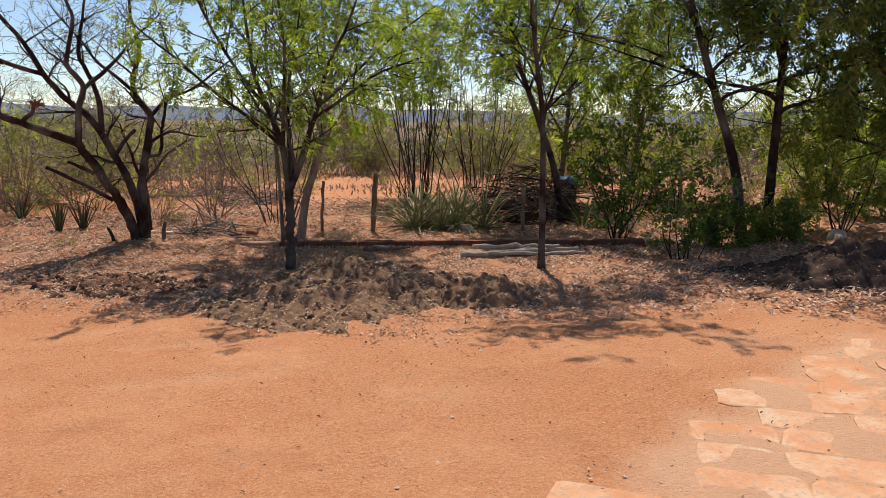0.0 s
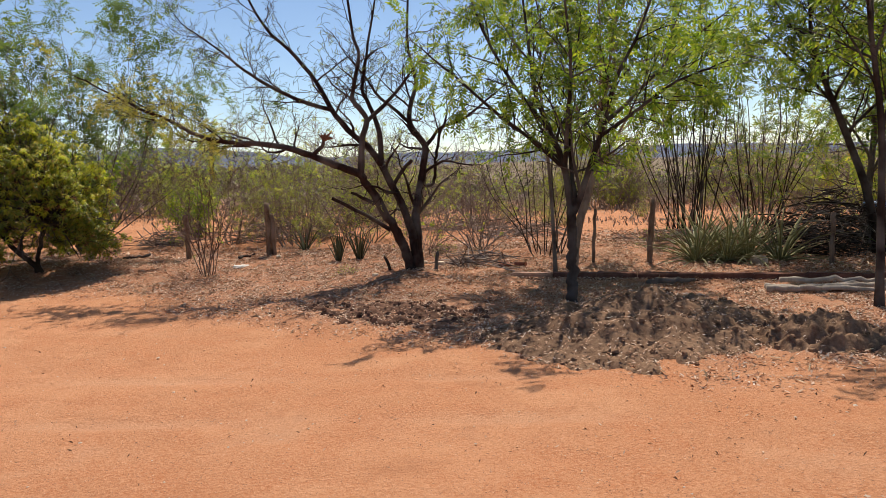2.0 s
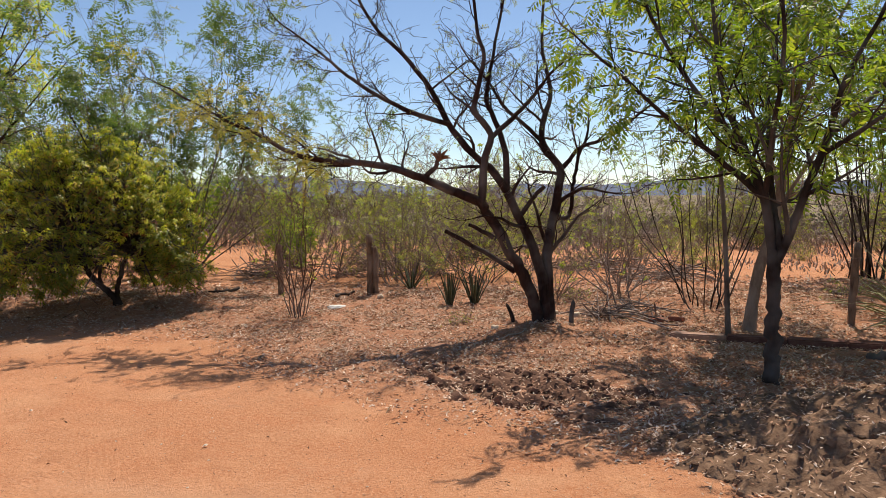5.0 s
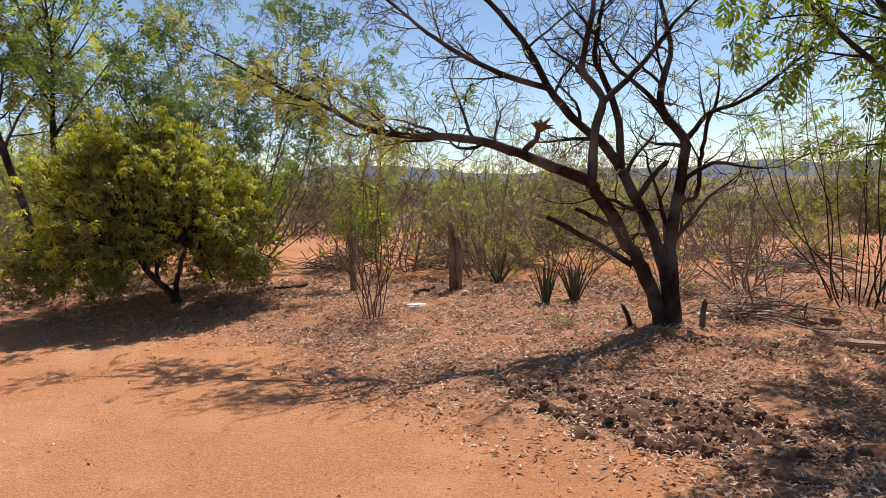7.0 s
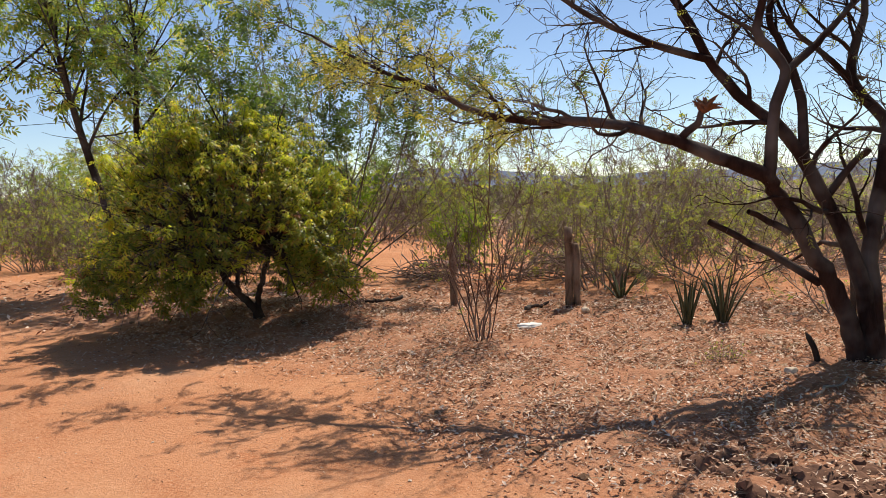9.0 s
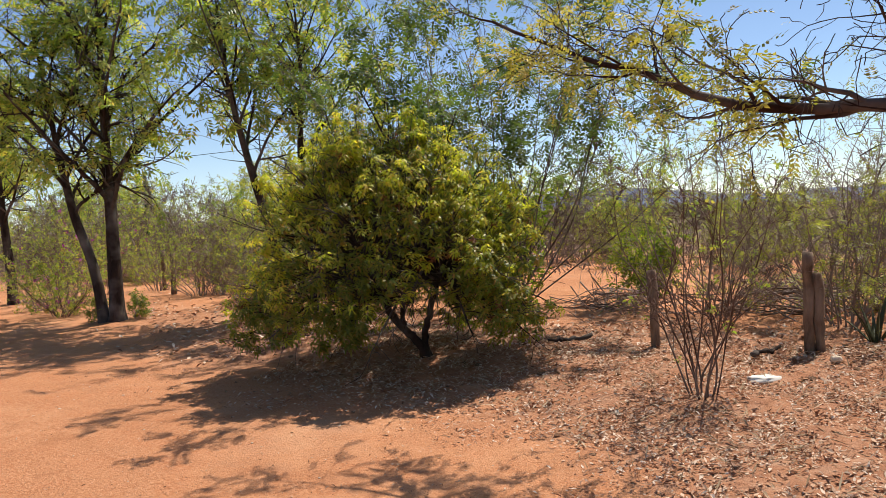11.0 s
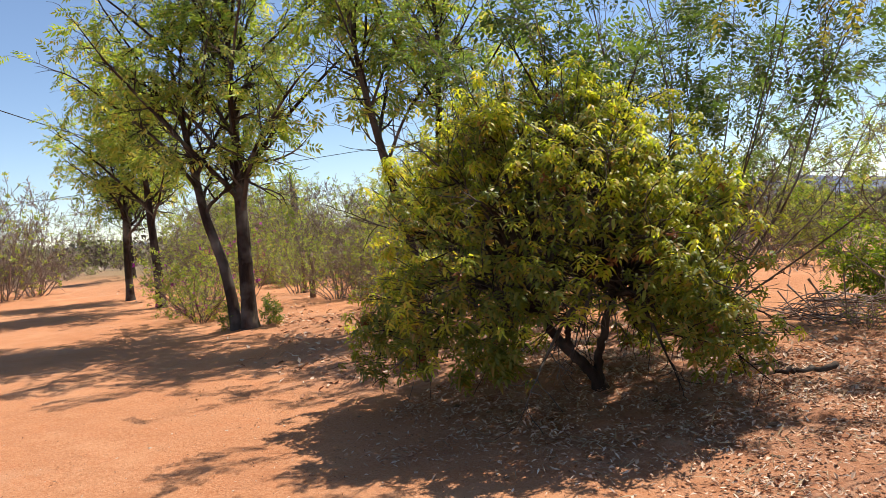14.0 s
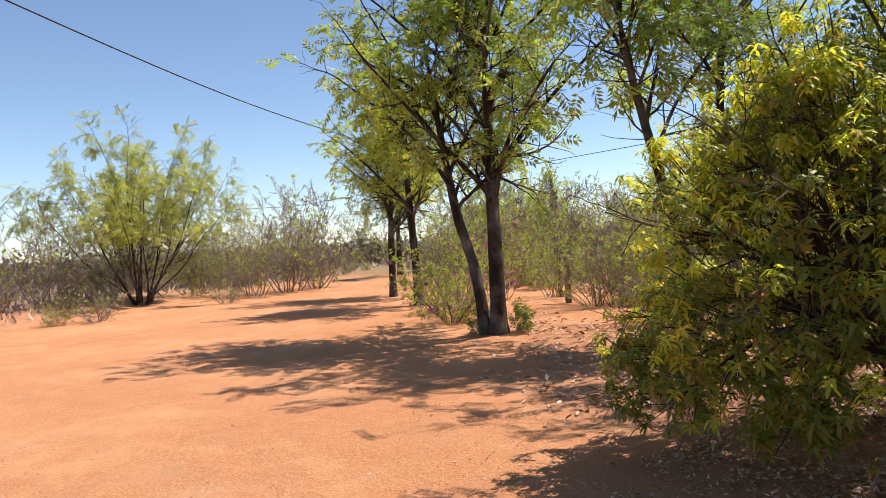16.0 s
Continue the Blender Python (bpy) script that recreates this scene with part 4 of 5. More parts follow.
many_stems("leafy_shrub", 7.7, 8.5, "small green shrub with drooping leaves", 24, 6, 1.6, 0.55, dict(TWIGGY, kids=[4, 3], leaf=0.35, reach=0.6), "broad", SHRUB_GREEN, BARK_DARK, 1.1, 0.014, 0.6)
many_stems("leafy_shrub", 9.2, 9.3, "low green shrub in the shade", 25, 7, 0.7, 0.45, dict(TWIGGY, kids=[5, 3], leaf=0.5, reach=0.5), "broad", SHRUB_GREEN, BARK_DARK, 1.0, 0.012, 0.6)
many_stems("leafy_shrub", 10.6, 9.4, "green undergrowth at the foot of the shade trees", 26, 9, 0.7, 0.7, dict(TWIGGY, kids=[5, 3], leaf=0.5, reach=0.5), "broad", NEEM_DARK, BARK_DARK, 1.0, 0.012, 0.6)
many_stems("leafy_shrub", 13.0, 10.0, "bright green bush among the shade trees", 27, 10, 2.6, 1.3, dict(TWIGGY, kids=[5, 3.5], leaf=0.5), "neem", NEEM_DARK, BARK_DARK, 1.0, 0.02, 0.4)

# the mango bush
def mango():
    rng = random.Random(31)
    x, y = -6.2, 14.55
    root = thing("mango_tree", (x, y, ground_z(x, y) - 0.03), "low bushy mango tree with yellow-green young leaves over dark old ones", "tree")
    anchors = []
    k = dict(levels=2, kids=[8, 5], ratio=0.62, spread=46, curl=0.10, up=0.05, leaf=0.18, first=0.25, reach=0.9, seg=0.1)
    limb_of(root, rng, anchors, [(0, 0, -0.1), (-0.14, -0.05, 0.2), (-0.36, -0.1, 0.42), (-0.62, -0.12, 0.8)], 0.055, 0.036, BARK_DARK, k, 9, "trunk", False)
    limb_of(root, rng, anchors, [(0, 0, -0.1), (-0.1, 0.05, 0.22), (-0.05, 0.1, 0.55), (0.1, 0.1, 0.95)], 0.045, 0.03, BARK_DARK, k, 8, "trunk", False)
    limb_of(root, rng, anchors, [(-0.3, -0.08, 0.36), (-0.25, -0.16, 0.62), (-0.05, -0.2, 0.95)], 0.03, 0.022, BARK_DARK, k, 7, "trunk", False)
    c, R = np.array([-0.4, -0.22, 0.84]), np.array([1.82, 1.4, 1.92])
    n = 46
    for i in range(n):
        a = i * 2.4 + rng.uniform(-0.3, 0.3)
        el = radians(-24 + 106 * (i + 0.5) / n)
        tip = c + R * np.array([math.cos(a) * math.cos(el), math.sin(a) * math.cos(el), math.sin(el)]) * rng.uniform(0.7, 1.0)
        tip[2] = max(0.3 if tip[0] < -0.5 else 0.5, tip[2])
        s = np.array([-0.56, -0.1, 0.7]) if math.cos(a) < 0.1 else np.array([0.06, 0.1, 0.85])
        mid = s * 0.45 + tip * 0.55 + np.array([0, 0, 0.2])
        limb_of(root, rng, anchors, [s, s * 0.8 + mid * 0.2, mid, tip], 0.03, 0.009, BARK_DARK, k, 6, "limb", n=14, knots=0.005)
    # tufts of whorled leaves all over the lobed outside of the crown, dark leaves under and between them that also
    # paint in the shade there
    w = Wood()
    young, old, dry = [], [], []

    def arch(p):
        """The gap in the skirt where the leaning trunks show."""
        side, front = 0.79 * p[0] + 0.61 * p[1], 0.44 * p[0] - 0.9 * p[1]
        return front > -0.7 and -0.78 < side < 0.3 and p[2] < 0.95 - 0.5 * abs(side + 0.25)

    for i in range(600):
        a, z = rng.uniform(0, 6.283), rng.uniform(-0.42, 1.0)
        e = np.array([math.cos(a) * math.sqrt(1 - z * z), math.sin(a) * math.sqrt(1 - z * z), z])
        deep = 0.2 * rng.random() ** 1.5
        p = c + R * e * (0.97 + 0.26 * noise.noise(Vector(e) * 2.7 + Vector((2, 7, 1))) - deep)
        p[2] = max(p[2], (0.3 if p[0] < -0.5 else 0.46) + 0.14 * rng.random())
        if arch(p) or (p[2] < 0.62 and rng.random() < 0.45) or noise.noise(Vector(p) * 1.9 + Vector((3, 1, 8))) < -0.3:
            continue
        d = unit(e + np.array([0, 0, 0.8]))
        back = p - unit(p - c) * 0.26 - np.array([0, 0, 0.05])
        w.add([back, (back + p) / 2 + np.array([0, 0, 0.02]), p], [0.005, 0.004, 0.0025], 3)
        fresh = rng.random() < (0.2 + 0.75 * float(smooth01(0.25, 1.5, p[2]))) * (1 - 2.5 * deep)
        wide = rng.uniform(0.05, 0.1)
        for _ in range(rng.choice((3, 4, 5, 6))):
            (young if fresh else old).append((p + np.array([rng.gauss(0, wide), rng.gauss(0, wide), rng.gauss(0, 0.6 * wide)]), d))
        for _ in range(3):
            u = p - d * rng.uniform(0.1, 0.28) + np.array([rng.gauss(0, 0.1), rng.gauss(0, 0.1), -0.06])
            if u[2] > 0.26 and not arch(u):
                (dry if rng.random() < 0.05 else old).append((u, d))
    part_of("twig_work", w.mesh("twig_work", BARK_DARK), root)["kind"] = "stuff"
    for p, d in anchors:
        q = np.linalg.norm((p - c) / R)
        if p[2] < 0.3 or q > 1.0 or arch(p) or (q < 0.62 and rng.random() < 0.75) or noise.noise(Vector(p) * 2.1 + Vector((5, 5, 5))) < -0.3:
            continue
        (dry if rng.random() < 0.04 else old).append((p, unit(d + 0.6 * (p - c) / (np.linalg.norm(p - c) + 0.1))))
    part_of("old_shaded_foliage", foliage("old_shaded_foliage", old, "mango", MANGO_OLD_SHADED, rng, 0.72, -0.9, 0.4), root, "dark green drooping leaves that double as shade under the tufts")
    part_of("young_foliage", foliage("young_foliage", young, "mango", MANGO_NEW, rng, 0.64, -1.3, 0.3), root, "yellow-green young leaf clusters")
    part_of("dry_foliage", foliage("dry_foliage", dry, "mango", MANGO_DRY, rng, 0.56, -0.5), root, "withered rusty leaves")


mango()

# feathery trees behind the mango
many_stems("mesquite_tree", -6.6, 17.6, "tall feathery tree of many fine ascending branches", 41, 24, 5.4, 3.7, dict(FEATHERY, levels=3, reach=1.5, kids=[6, 4, 3], ratio=0.62, leaf=0.5, spread=36, curl=0.09), "frond", FEATHER, BARK_GREY, 0.92, 0.018, 0.5, lambda p, rng: p[2] > 1.9 + 0.25 * p[0] and noise.noise(Vector(p) * 1.6) > -0.08, category="tree", splay=0.3, dome=0.5)
tree("open_tree", -10.75, 17.7, "tall open tree with leaning pale trunks and thin olive leaves", 42, 7.4, 2.6, 2.4, 10, dict(LIGHT_NEEM, reach=1.5, leaf=0.3), "neem", OLIVE, BARK_DARK, 1.25, 0.5, (-0.2, -0.05), 0.085, "thin olive and rusty leaves")
tree("open_tree", -10.35, 18.0, "tall open tree with a forked pale trunk", 43, 7.0, 2.8, 2.0, 8, dict(LIGHT_NEEM, reach=1.3, leaf=0.28), "neem", OLIVE, BARK_DARK, 1.25, 0.5, (-0.05, 0.0), 0.07, "thin olive leaves")

# the row of roadside trees
ROADSIDE = dict(FULL_NEEM, kids=[9, 6], leaf=0.37, reach=1.5, up=0.04, spread=52, first=0.4)
tree("roadside_tree", -14.17, 16.92, "neem-like roadside tree with a straight dark trunk", 44, 7.8, 2.15, 3.1, 15, ROADSIDE, "neem", OLIVE, BARK_DARK, 1.05, 0.35, (0.0, 0.0), 0.135, "olive green drooping leaves", low=24, clear=1.1, gap=-0.14)
tree("roadside_tree", -14.38, 16.82, "second leaning trunk of a roadside tree, dark barked", 45, 6.8, 2.2, 2.4, 10, ROADSIDE, "neem", OLIVE, BARK_DARK, 1.05, 0.35, (-0.2, -0.1), 0.10, "olive green drooping leaves", low=24, clear=1.1, gap=-0.14)
tree("roadside_tree", -20.95, 19.3, "smaller roadside tree in olive leaf", 46, 6.6, 2.2, 2.3, 11, ROADSIDE, "neem", OLIVE, BARK_DARK, 1.35, 0.25, (-0.08, 0), 0.12, "olive green leaves", low=24, clear=1.1, gap=-0.14)
tree("roadside_tree", -25.2, 20.8, "slim roadside tree farther along the row", 47, 6.2, 2.0, 2.2, 10, ROADSIDE, "neem", OLIVE, BARK_DARK, 1.4, 0.25, (0.03, 0), 0.12, "olive green leaves", low=24, clear=1.1, gap=-0.14)
tree("roadside_tree", -37.0, 27.5, "distant roadside tree with bright green leaves", 48, 5.5, 2.0, 1.8, 8, ROADSIDE, "neem", NEEM, BARK_DARK, 1.3, 0.5, (0.0, 0), 0.14, "green leaves")

many_stems("bougainvillea", -16.6, 17.5, "straggling shrub with a few magenta flowers", 51, 16, 1.5, 1.3, dict(TWIGGY, kids=[5, 3], leaf=0.26, reach=0.7), "broad", OLIVE, BARK_TWIG, 0.7, 0.012, 0.3, flowers=(45, MAGENTA, 1.0))
many_stems("bougainvillea", -19.0, 20.5, "sprawling leafless shrub with magenta flowers", 52, 14, 2.3, 1.3, dict(TWIGGY, kids=[4, 3], leaf=0.15, reach=0.8), "broad", OLIVE, BARK_TAN, 0.7, 0.014, 0.3, flowers=(50, MAGENTA, 1.2))

# the bare shrub by the white stone, and other dry shrubs
BARE = dict(TWIGGY, kids=[5, 3.5], leaf=0.012, reach=0.75)
many_stems("bare_shrub", -3.2, 13.75, "leafless many-stemmed shrub with a few cream flowers", 61, 11, 2.5, 0.85, dict(BARE, levels=3, kids=[5, 4, 3], ratio=0.55, spread=34, reach=0.75, tip=0.003, leaf=0.008), "broad", OLIVE, BARK_TWIG, 0.6, 0.0115, splay=0.1, flowers=(4, CREAM_FLOWER, 0.6))
many_stems("bare_shrub", -2.0, 17.2, "tangled dry shrub behind the fence post", 62, 16, 1.9, 1.0, dict(BARE, leaf=0.1), "feather", FEATHER_LIGHT, TWIG_GREY, 0.8, 0.018, splay=0.3)
for sx, sy, hh, ww, seed in (-17.0, 17.9, 1.0, 1.1, 301), (-18.4, 18.4, 0.9, 0.9, 302), (-15.6, 20.4, 1.8, 1.5, 303), (-18.2, 21.6, 2.0, 1.6, 304), (-13.2, 20.8, 1.9, 1.5, 305), (-21.5, 22.6, 2.0, 1.7, 306), (-24.5, 23.4, 2.0, 1.6, 307), (-11.6, 18.9, 1.3, 1.1, 308):
    many_stems("bare_shrub", sx, sy, "tangled dry roadside shrub with sparse olive leaves", seed, 15, hh, ww, dict(BARE, kids=[7, 5], leaf=0.1), "broad", OLIVE, TWIG_GREY, 0.55, 0.014, splay=0.3)
for sx, sy, seed in (-14.62, 16.85, 311), (-13.95, 17.2, 312):
    many_stems("root_sprout", sx, sy, "dark green leafy sprouts at the foot of the roadside tree", seed, 6, 0.42, 0.16, dict(BARE, kids=[3, 2], leaf=0.5, reach=0.4), "broad", NEEM_DARK, TWIG_GREY, 0.6, 0.008, category="shrub", splay=0.15)
many_stems("bare_shrub", 1.8, 15.6, "spreading leafless shrub with grey twigs", 63, 16, 1.7, 1.4, dict(BARE, kids=[7, 4]), "broad", OLIVE, TWIG_GREY, 0.6, 0.016, splay=0.2)
many_stems("cane_thicket", 2.85, 14.4, "dark many-stemmed shrub with a thin green top behind the kerb", 64, 15, 4.0, 1.6, dict(TWIGGY, kids=[5, 4], spread=46, curl=0.16, leaf=0.22), "neem", NEEM, BARK_DARK, 0.7, 0.013, splay=0.35, wander=0.5, keep=lambda p, rng: p[2] > 1.9)
many_stems("thorn_bush", -0.4, 17.0, "flat-topped thorn bush with thin pale green leaves", 65, 9, 1.9, 2.1, dict(FEATHERY, levels=3, reach=0.9, kids=[5, 4, 3], spread=54, curl=0.16, up=-0.1, leaf=0.13), "feather", FEATHER_LIGHT, BARK_GREY, 0.6, 0.014, splay=0.2, dome=0.6, wander=1.4)


many_stems("thorn_tree", -3.5, 18.0, "thin tree with fine dry branches and pale leaves", 66, 12, 3.0, 2.1, dict(FEATHERY, levels=3, reach=1.0, kids=[6, 4, 3], leaf=0.09, spread=56, curl=0.16, up=-0.12), "feather", FEATHER_LIGHT, TWIG_GREY, 0.6, 0.016, dome=0.6, wander=1.2, splay=0.2, category="tree")
many_stems("thorn_tree", -1.9, 17.8, "thin grey thorn tree in pale leaf", 67, 13, 3.0, 2.2, dict(FEATHERY, levels=3, reach=1.0, kids=[6, 4, 3], leaf=0.09, spread=56, curl=0.16, up=-0.12), "feather", FEATHER_LIGHT, TWIG_GREY, 0.6, 0.016, dome=0.6, wander=1.2, splay=0.25, category="tree")
many_stems("thorn_tree", 0.4, 19.5, "thin thorn tree with sparse green leaves", 68, 11, 2.9, 2.0, dict(FEATHERY, levels=3, reach=1.0, kids=[6, 4, 3], leaf=0.09, spread=56, curl=0.16, up=-0.12), "feather", OLIVE, TWIG_GREY, 0.6, 0.016, dome=0.6, wander=1.2, splay=0.25, category="tree")
many_stems("bare_shrub", 0.7, 15.2, "low leafless thorn shrub with grey twigs", 69, 12, 1.1, 0.9, dict(BARE, reach=0.5, kids=[6, 4]), "broad", OLIVE, TWIG_GREY, 0.6, 0.011, splay=0.15)
tree("slim_tree", 2.5, 12.25, "slim pale stem with a thin green crown", 70, 5.4, 3.0, 1.2, 5, dict(LIGHT_NEEM, reach=1.0), "neem", NEEM, BARK_GREY, 0.9, 0.5, (-0.06, 0.04), 0.03, "thin green leaves")


# ---- posts, kerb, logs, small plants ----
def post(x, y, h, r, seed, tilt=(0, 0), label="weathered rough fence post of split wood"):
    rng = random.Random(seed)
    root = thing("fence_post", (x, y, ground_z(x, y) - 0.05), label, "post", "fence posts")
    w = Wood()
    P = spline([(0, 0, -0.1), (tilt[0] * h * 0.4, tilt[1] * h * 0.5, h * 0.5), (tilt[0] * h, tilt[1] * h, h)], 12)
    R = np.array([r * rng.uniform(0.88, 1.12) for _ in range(12)])
    w.add(np.vstack([P, P[-1:] + [[0, 0, 0.004]]]), np.append(R, 0.002), 9)
    part_of("pole", w.mesh("pole", POST, 0.02), root)
    w = Wood()
    z = h * 0.82
    ring = [(tilt[0] * z + (r + 0.012) * math.cos(a), tilt[1] * z + (r + 0.012) * math.sin(a), z + 0.01 * math.sin(3 * a)) for a in np.linspace(0, 6.28, 14)]
    w.add(ring, [0.003] * 14, 4)
    part_of("wire_tie", w.mesh("wire_tie", WIRE), root, "rusty wire")


post(-2.38, 15.5, 1.06, 0.05, 1)
post(-2.28, 15.52, 0.85, 0.05, 2, (-0.02, 0), "short split post standing against a fence post")
post(-3.9, 15.5, 0.92, 0.05, 3, (-0.03, 0.02))
post(4.3, 12.95, 1.15, 0.05, 4, (0.06, 0))
post(6.9, 11.9, 0.9, 0.035, 5)
post(11.6, 13.0, 1.05, 0.05, 6)
post(-16.6, 20.6, 1.1, 0.07, 7, (0.02, 0))
post(-18.0, 21.6, 1.1, 0.06, 8)
post(3.4, 13.2, 1.0, 0.03, 9, (0.04, 0), "dark thin pole stuck upright in the ground")


def kerb():
    a, b = Vector((1.77, 12.18)), Vector((8.2, 10.0))
    way = (b - a).normalized()
    root = thing("low_kerb", (a.x, a.y, ground_z(4, 11.6) - 0.1), "low red-brown kerb of rough blocks with a pale broken end", "kerb", turn=math.degrees(math.atan2(way.y, way.x)))
    rng = random.Random(8)
    total, s = (b - a).length, 0.0
    while s < total:
        L = min(rng.uniform(0.55, 0.95), total - s)
        bm = bmesh.new()
        bmesh.ops.create_cube(bm, size=1)
        for v in bm.verts:
            v.co = Vector((s + 0.004 + (v.co.x + 0.5) * (L - 0.008), v.co.y * 0.16 + rng.uniform(-0.008, 0.008), (v.co.z + 0.5) * 0.22 - 0.04 + rng.uniform(-0.01, 0.01)))
        bmesh.ops.bevel(bm, geom=bm.edges[:], offset=0.014, segments=2, affect="EDGES")
        me = bpy.data.meshes.new("block")
        bm.to_mesh(me)
        bm.free()
        me.materials.append(KERB_CUT if s == 0 else KERB)
        part_of("block", me, root)
        s += L


kerb()


def log(x, y, length, r, turn, seed, lift=0.0, mat=None, label="bleached crooked log lying on the ground"):
    rng = random.Random(seed)
    root = thing("log", (x, y, ground_z(x, y) + r * 0.8 + lift), label, "log", "logs", turn=turn)
    w = Wood()
    n = 14
    P = [(length * i / n, rng.gauss(0, 0.02), rng.gauss(0, 0.012)) for i in range(n + 1)]
    R = [r * rng.uniform(0.8, 1.1) * (1 - 0.4 * i / n) for i in range(n + 1)]
    w.add(np.vstack([[P[0]], P, [P[-1]]]), np.array([0.003, *R, 0.003]), 8)
    part_of("stem", w.mesh("stem", mat or LOG, 0.015), root)
    return root


log(4.75, 10.05, 1.95, 0.05, -9, 1, 0.03)
log(4.7, 9.9, 1.4, 0.055, -4, 2, 0.03)
log(5.1, 9.85, 1.6, 0.04, -12, 3, 0.03)
log(5.0, 10.15, 1.4, 0.045, -14, 4, 0.1)
log(3.5, 10.95, 0.65, 0.05, -12, 5, 0.02, BARK_GREY, "short grey log before the kerb")
log(-0.3, 11.8, 1.4, 0.012, 52, 6, 0.04, LOG, "thin pale fallen branch across the dead leaves")
log(-2.9, 15.1, 0.5, 0.03, 60, 7, 0.03, BARK_DARK, "dark fallen branch stub")
log(-4.6, 15.4, 0.55, 0.03, -130, 8, 0.1, BARK_DARK, "dark stub leaning on the litter")


def rosette(x, y, blades, length, width, seed, label, mat=AGAVE, upright=0.8, name="agave", lean=0.5, bend=5.0):
    rng = random.Random(seed)
    root = thing(name, (x, y, ground_z(x, y) - 0.03), label, "plant", "spiky plants")
    for i in range(blades):
        a = i * 2.4 + rng.uniform(-0.3, 0.3)
        f = (i + 0.5) / blades
        L = length * rng.uniform(0.75, 1.1)
        el = radians(88 - 62 * (1 - upright) * f * 2 - 25 * f * lean * 2)
        c, s = math.cos(a), math.sin(a)
        n = 7
        V, F = [], []
        p = np.array([c * 0.04, s * 0.04, 0.0])
        for q in range(n + 1):
            g = q / n
            w = width * (0.75 + 0.6 * g * (1 - g)) * (1 - g ** 2.5) + 0.001
            side = np.array([-s, c, 0])
            nrm = np.array([-c * math.sin(el), -s * math.sin(el), math.cos(el)])
            V += [p - side * w / 2 + nrm * w * 0.3, p - nrm * w * 0.12, p + side * w / 2 + nrm * w * 0.3, p + nrm * w * 0.12]
            el -= radians(rng.uniform(0, bend) * (1.5 - upright))
            p = p + np.array([c * math.cos(el), s * math.cos(el), math.sin(el)]) * L / n
        for q in range(n):
            for e in range(4):
                F.append([q * 4 + e, q * 4 + (e + 1) % 4, q * 4 + 4 + (e + 1) % 4, q * 4 + 4 + e])
        part_of("blade", mesh_of("blade", V, [F], [mat]), root)
    return root


rosette(-1.0, 14.6, 12, 0.62, 0.05, 1, "small upright spiky agave with grey-green blades", AGAVE, 0.97, "agave", 0.3)
rosette(-0.62, 14.7, 14, 0.68, 0.05, 2, "upright spiky agave with grey-green blades", AGAVE, 0.95, "agave", 0.35)
rosette(-1.75, 16.3, 12, 0.6, 0.05, 3, "spiky rosette half hidden among dry twigs", AGAVE)
for i, (x, y) in enumerate(((5.2, 13.1), (5.65, 12.9), (6.1, 13.0), (6.5, 12.7), (5.5, 13.5), (6.2, 13.5))):
    rosette(x, y, 44, 1.25, 0.045, 10 + i, "sprawling grey-green bromeliad with arching spiny blades", BROMELIAD, 0.72, "bromeliad", 0.85, 16.0)
rosette(8.6, 12.4, 14, 0.8, 0.06, 30, "upright spiky sisal plant", SHRUB_GREEN, 0.6, "sisal")
rosette(8.75, 11.9, 14, 0.7, 0.06, 31, "upright spiky sisal plant behind the kerb", SHRUB_GREEN, 0.6, "sisal")


def brush_pile(x, y, rx, ry, h, count, seed, label, mat):
    """A pile of cut branches."""
    rng = random.Random(seed)
    root = thing("brush_pile", (x, y, ground_z(x, y) - 0.02), label, "brush pile")
    for b in range(6):
        w = Wood()
        for _ in range(count // 6):
            a, f = rng.uniform(0, 6.28), math.sqrt(rng.random())
            p = np.array([math.cos(a) * rx * f, math.sin(a) * ry * f, rng.random() * h * (1 - f * f * 0.8)])
            d = unit(np.array([rng.gauss(0, 1), rng.gauss(0, 1), rng.gauss(0, 0.3)]))
            L, r = rng.uniform(0.5, 1.4), rng.uniform(0.005, 0.016)
            q = [p - d * L / 2, p + np.array([0, 0, rng.uniform(-0.05, 0.12)]), p + d * L / 2 + np.array([0, 0, rng.uniform(-0.15, 0.2)])]
            for e in q:
                e[2] = max(0.01, e[2])
            w.add(spline(q, 6), np.linspace(r, r * 0.35, 6), 4)
        part_of("tangle", w.mesh("tangle", mat), root)["kind"] = "stuff"


brush_pile(8.0, 13.5, 1.2, 0.8, 1.2, 560, 1, "big pile of dark cut branches", BARK_DARK)
brush_pile(-2.6, 18.6, 1.3, 0.6, 0.45, 160, 2, "low pile of grey dry branches", TWIG_GREY)
brush_pile(3.0, 17.5, 1.0, 0.6, 0.3, 120, 3, "low heap of dry grey twigs", TWIG_GREY)
brush_pile(1.4, 13.4, 0.6, 0.4, 0.2, 70, 4, "scattered dry grey twigs", TWIG_GREY)
brush_pile(2.0, 19.8, 1.4, 0.5, 0.3, 120, 5, "low heap of dry grey twigs", TWIG_GREY)
brush_pile(-5.2, 19.0, 0.7, 0.5, 0.3, 90, 6, "low heap of dry grey twigs", TWIG_GREY)


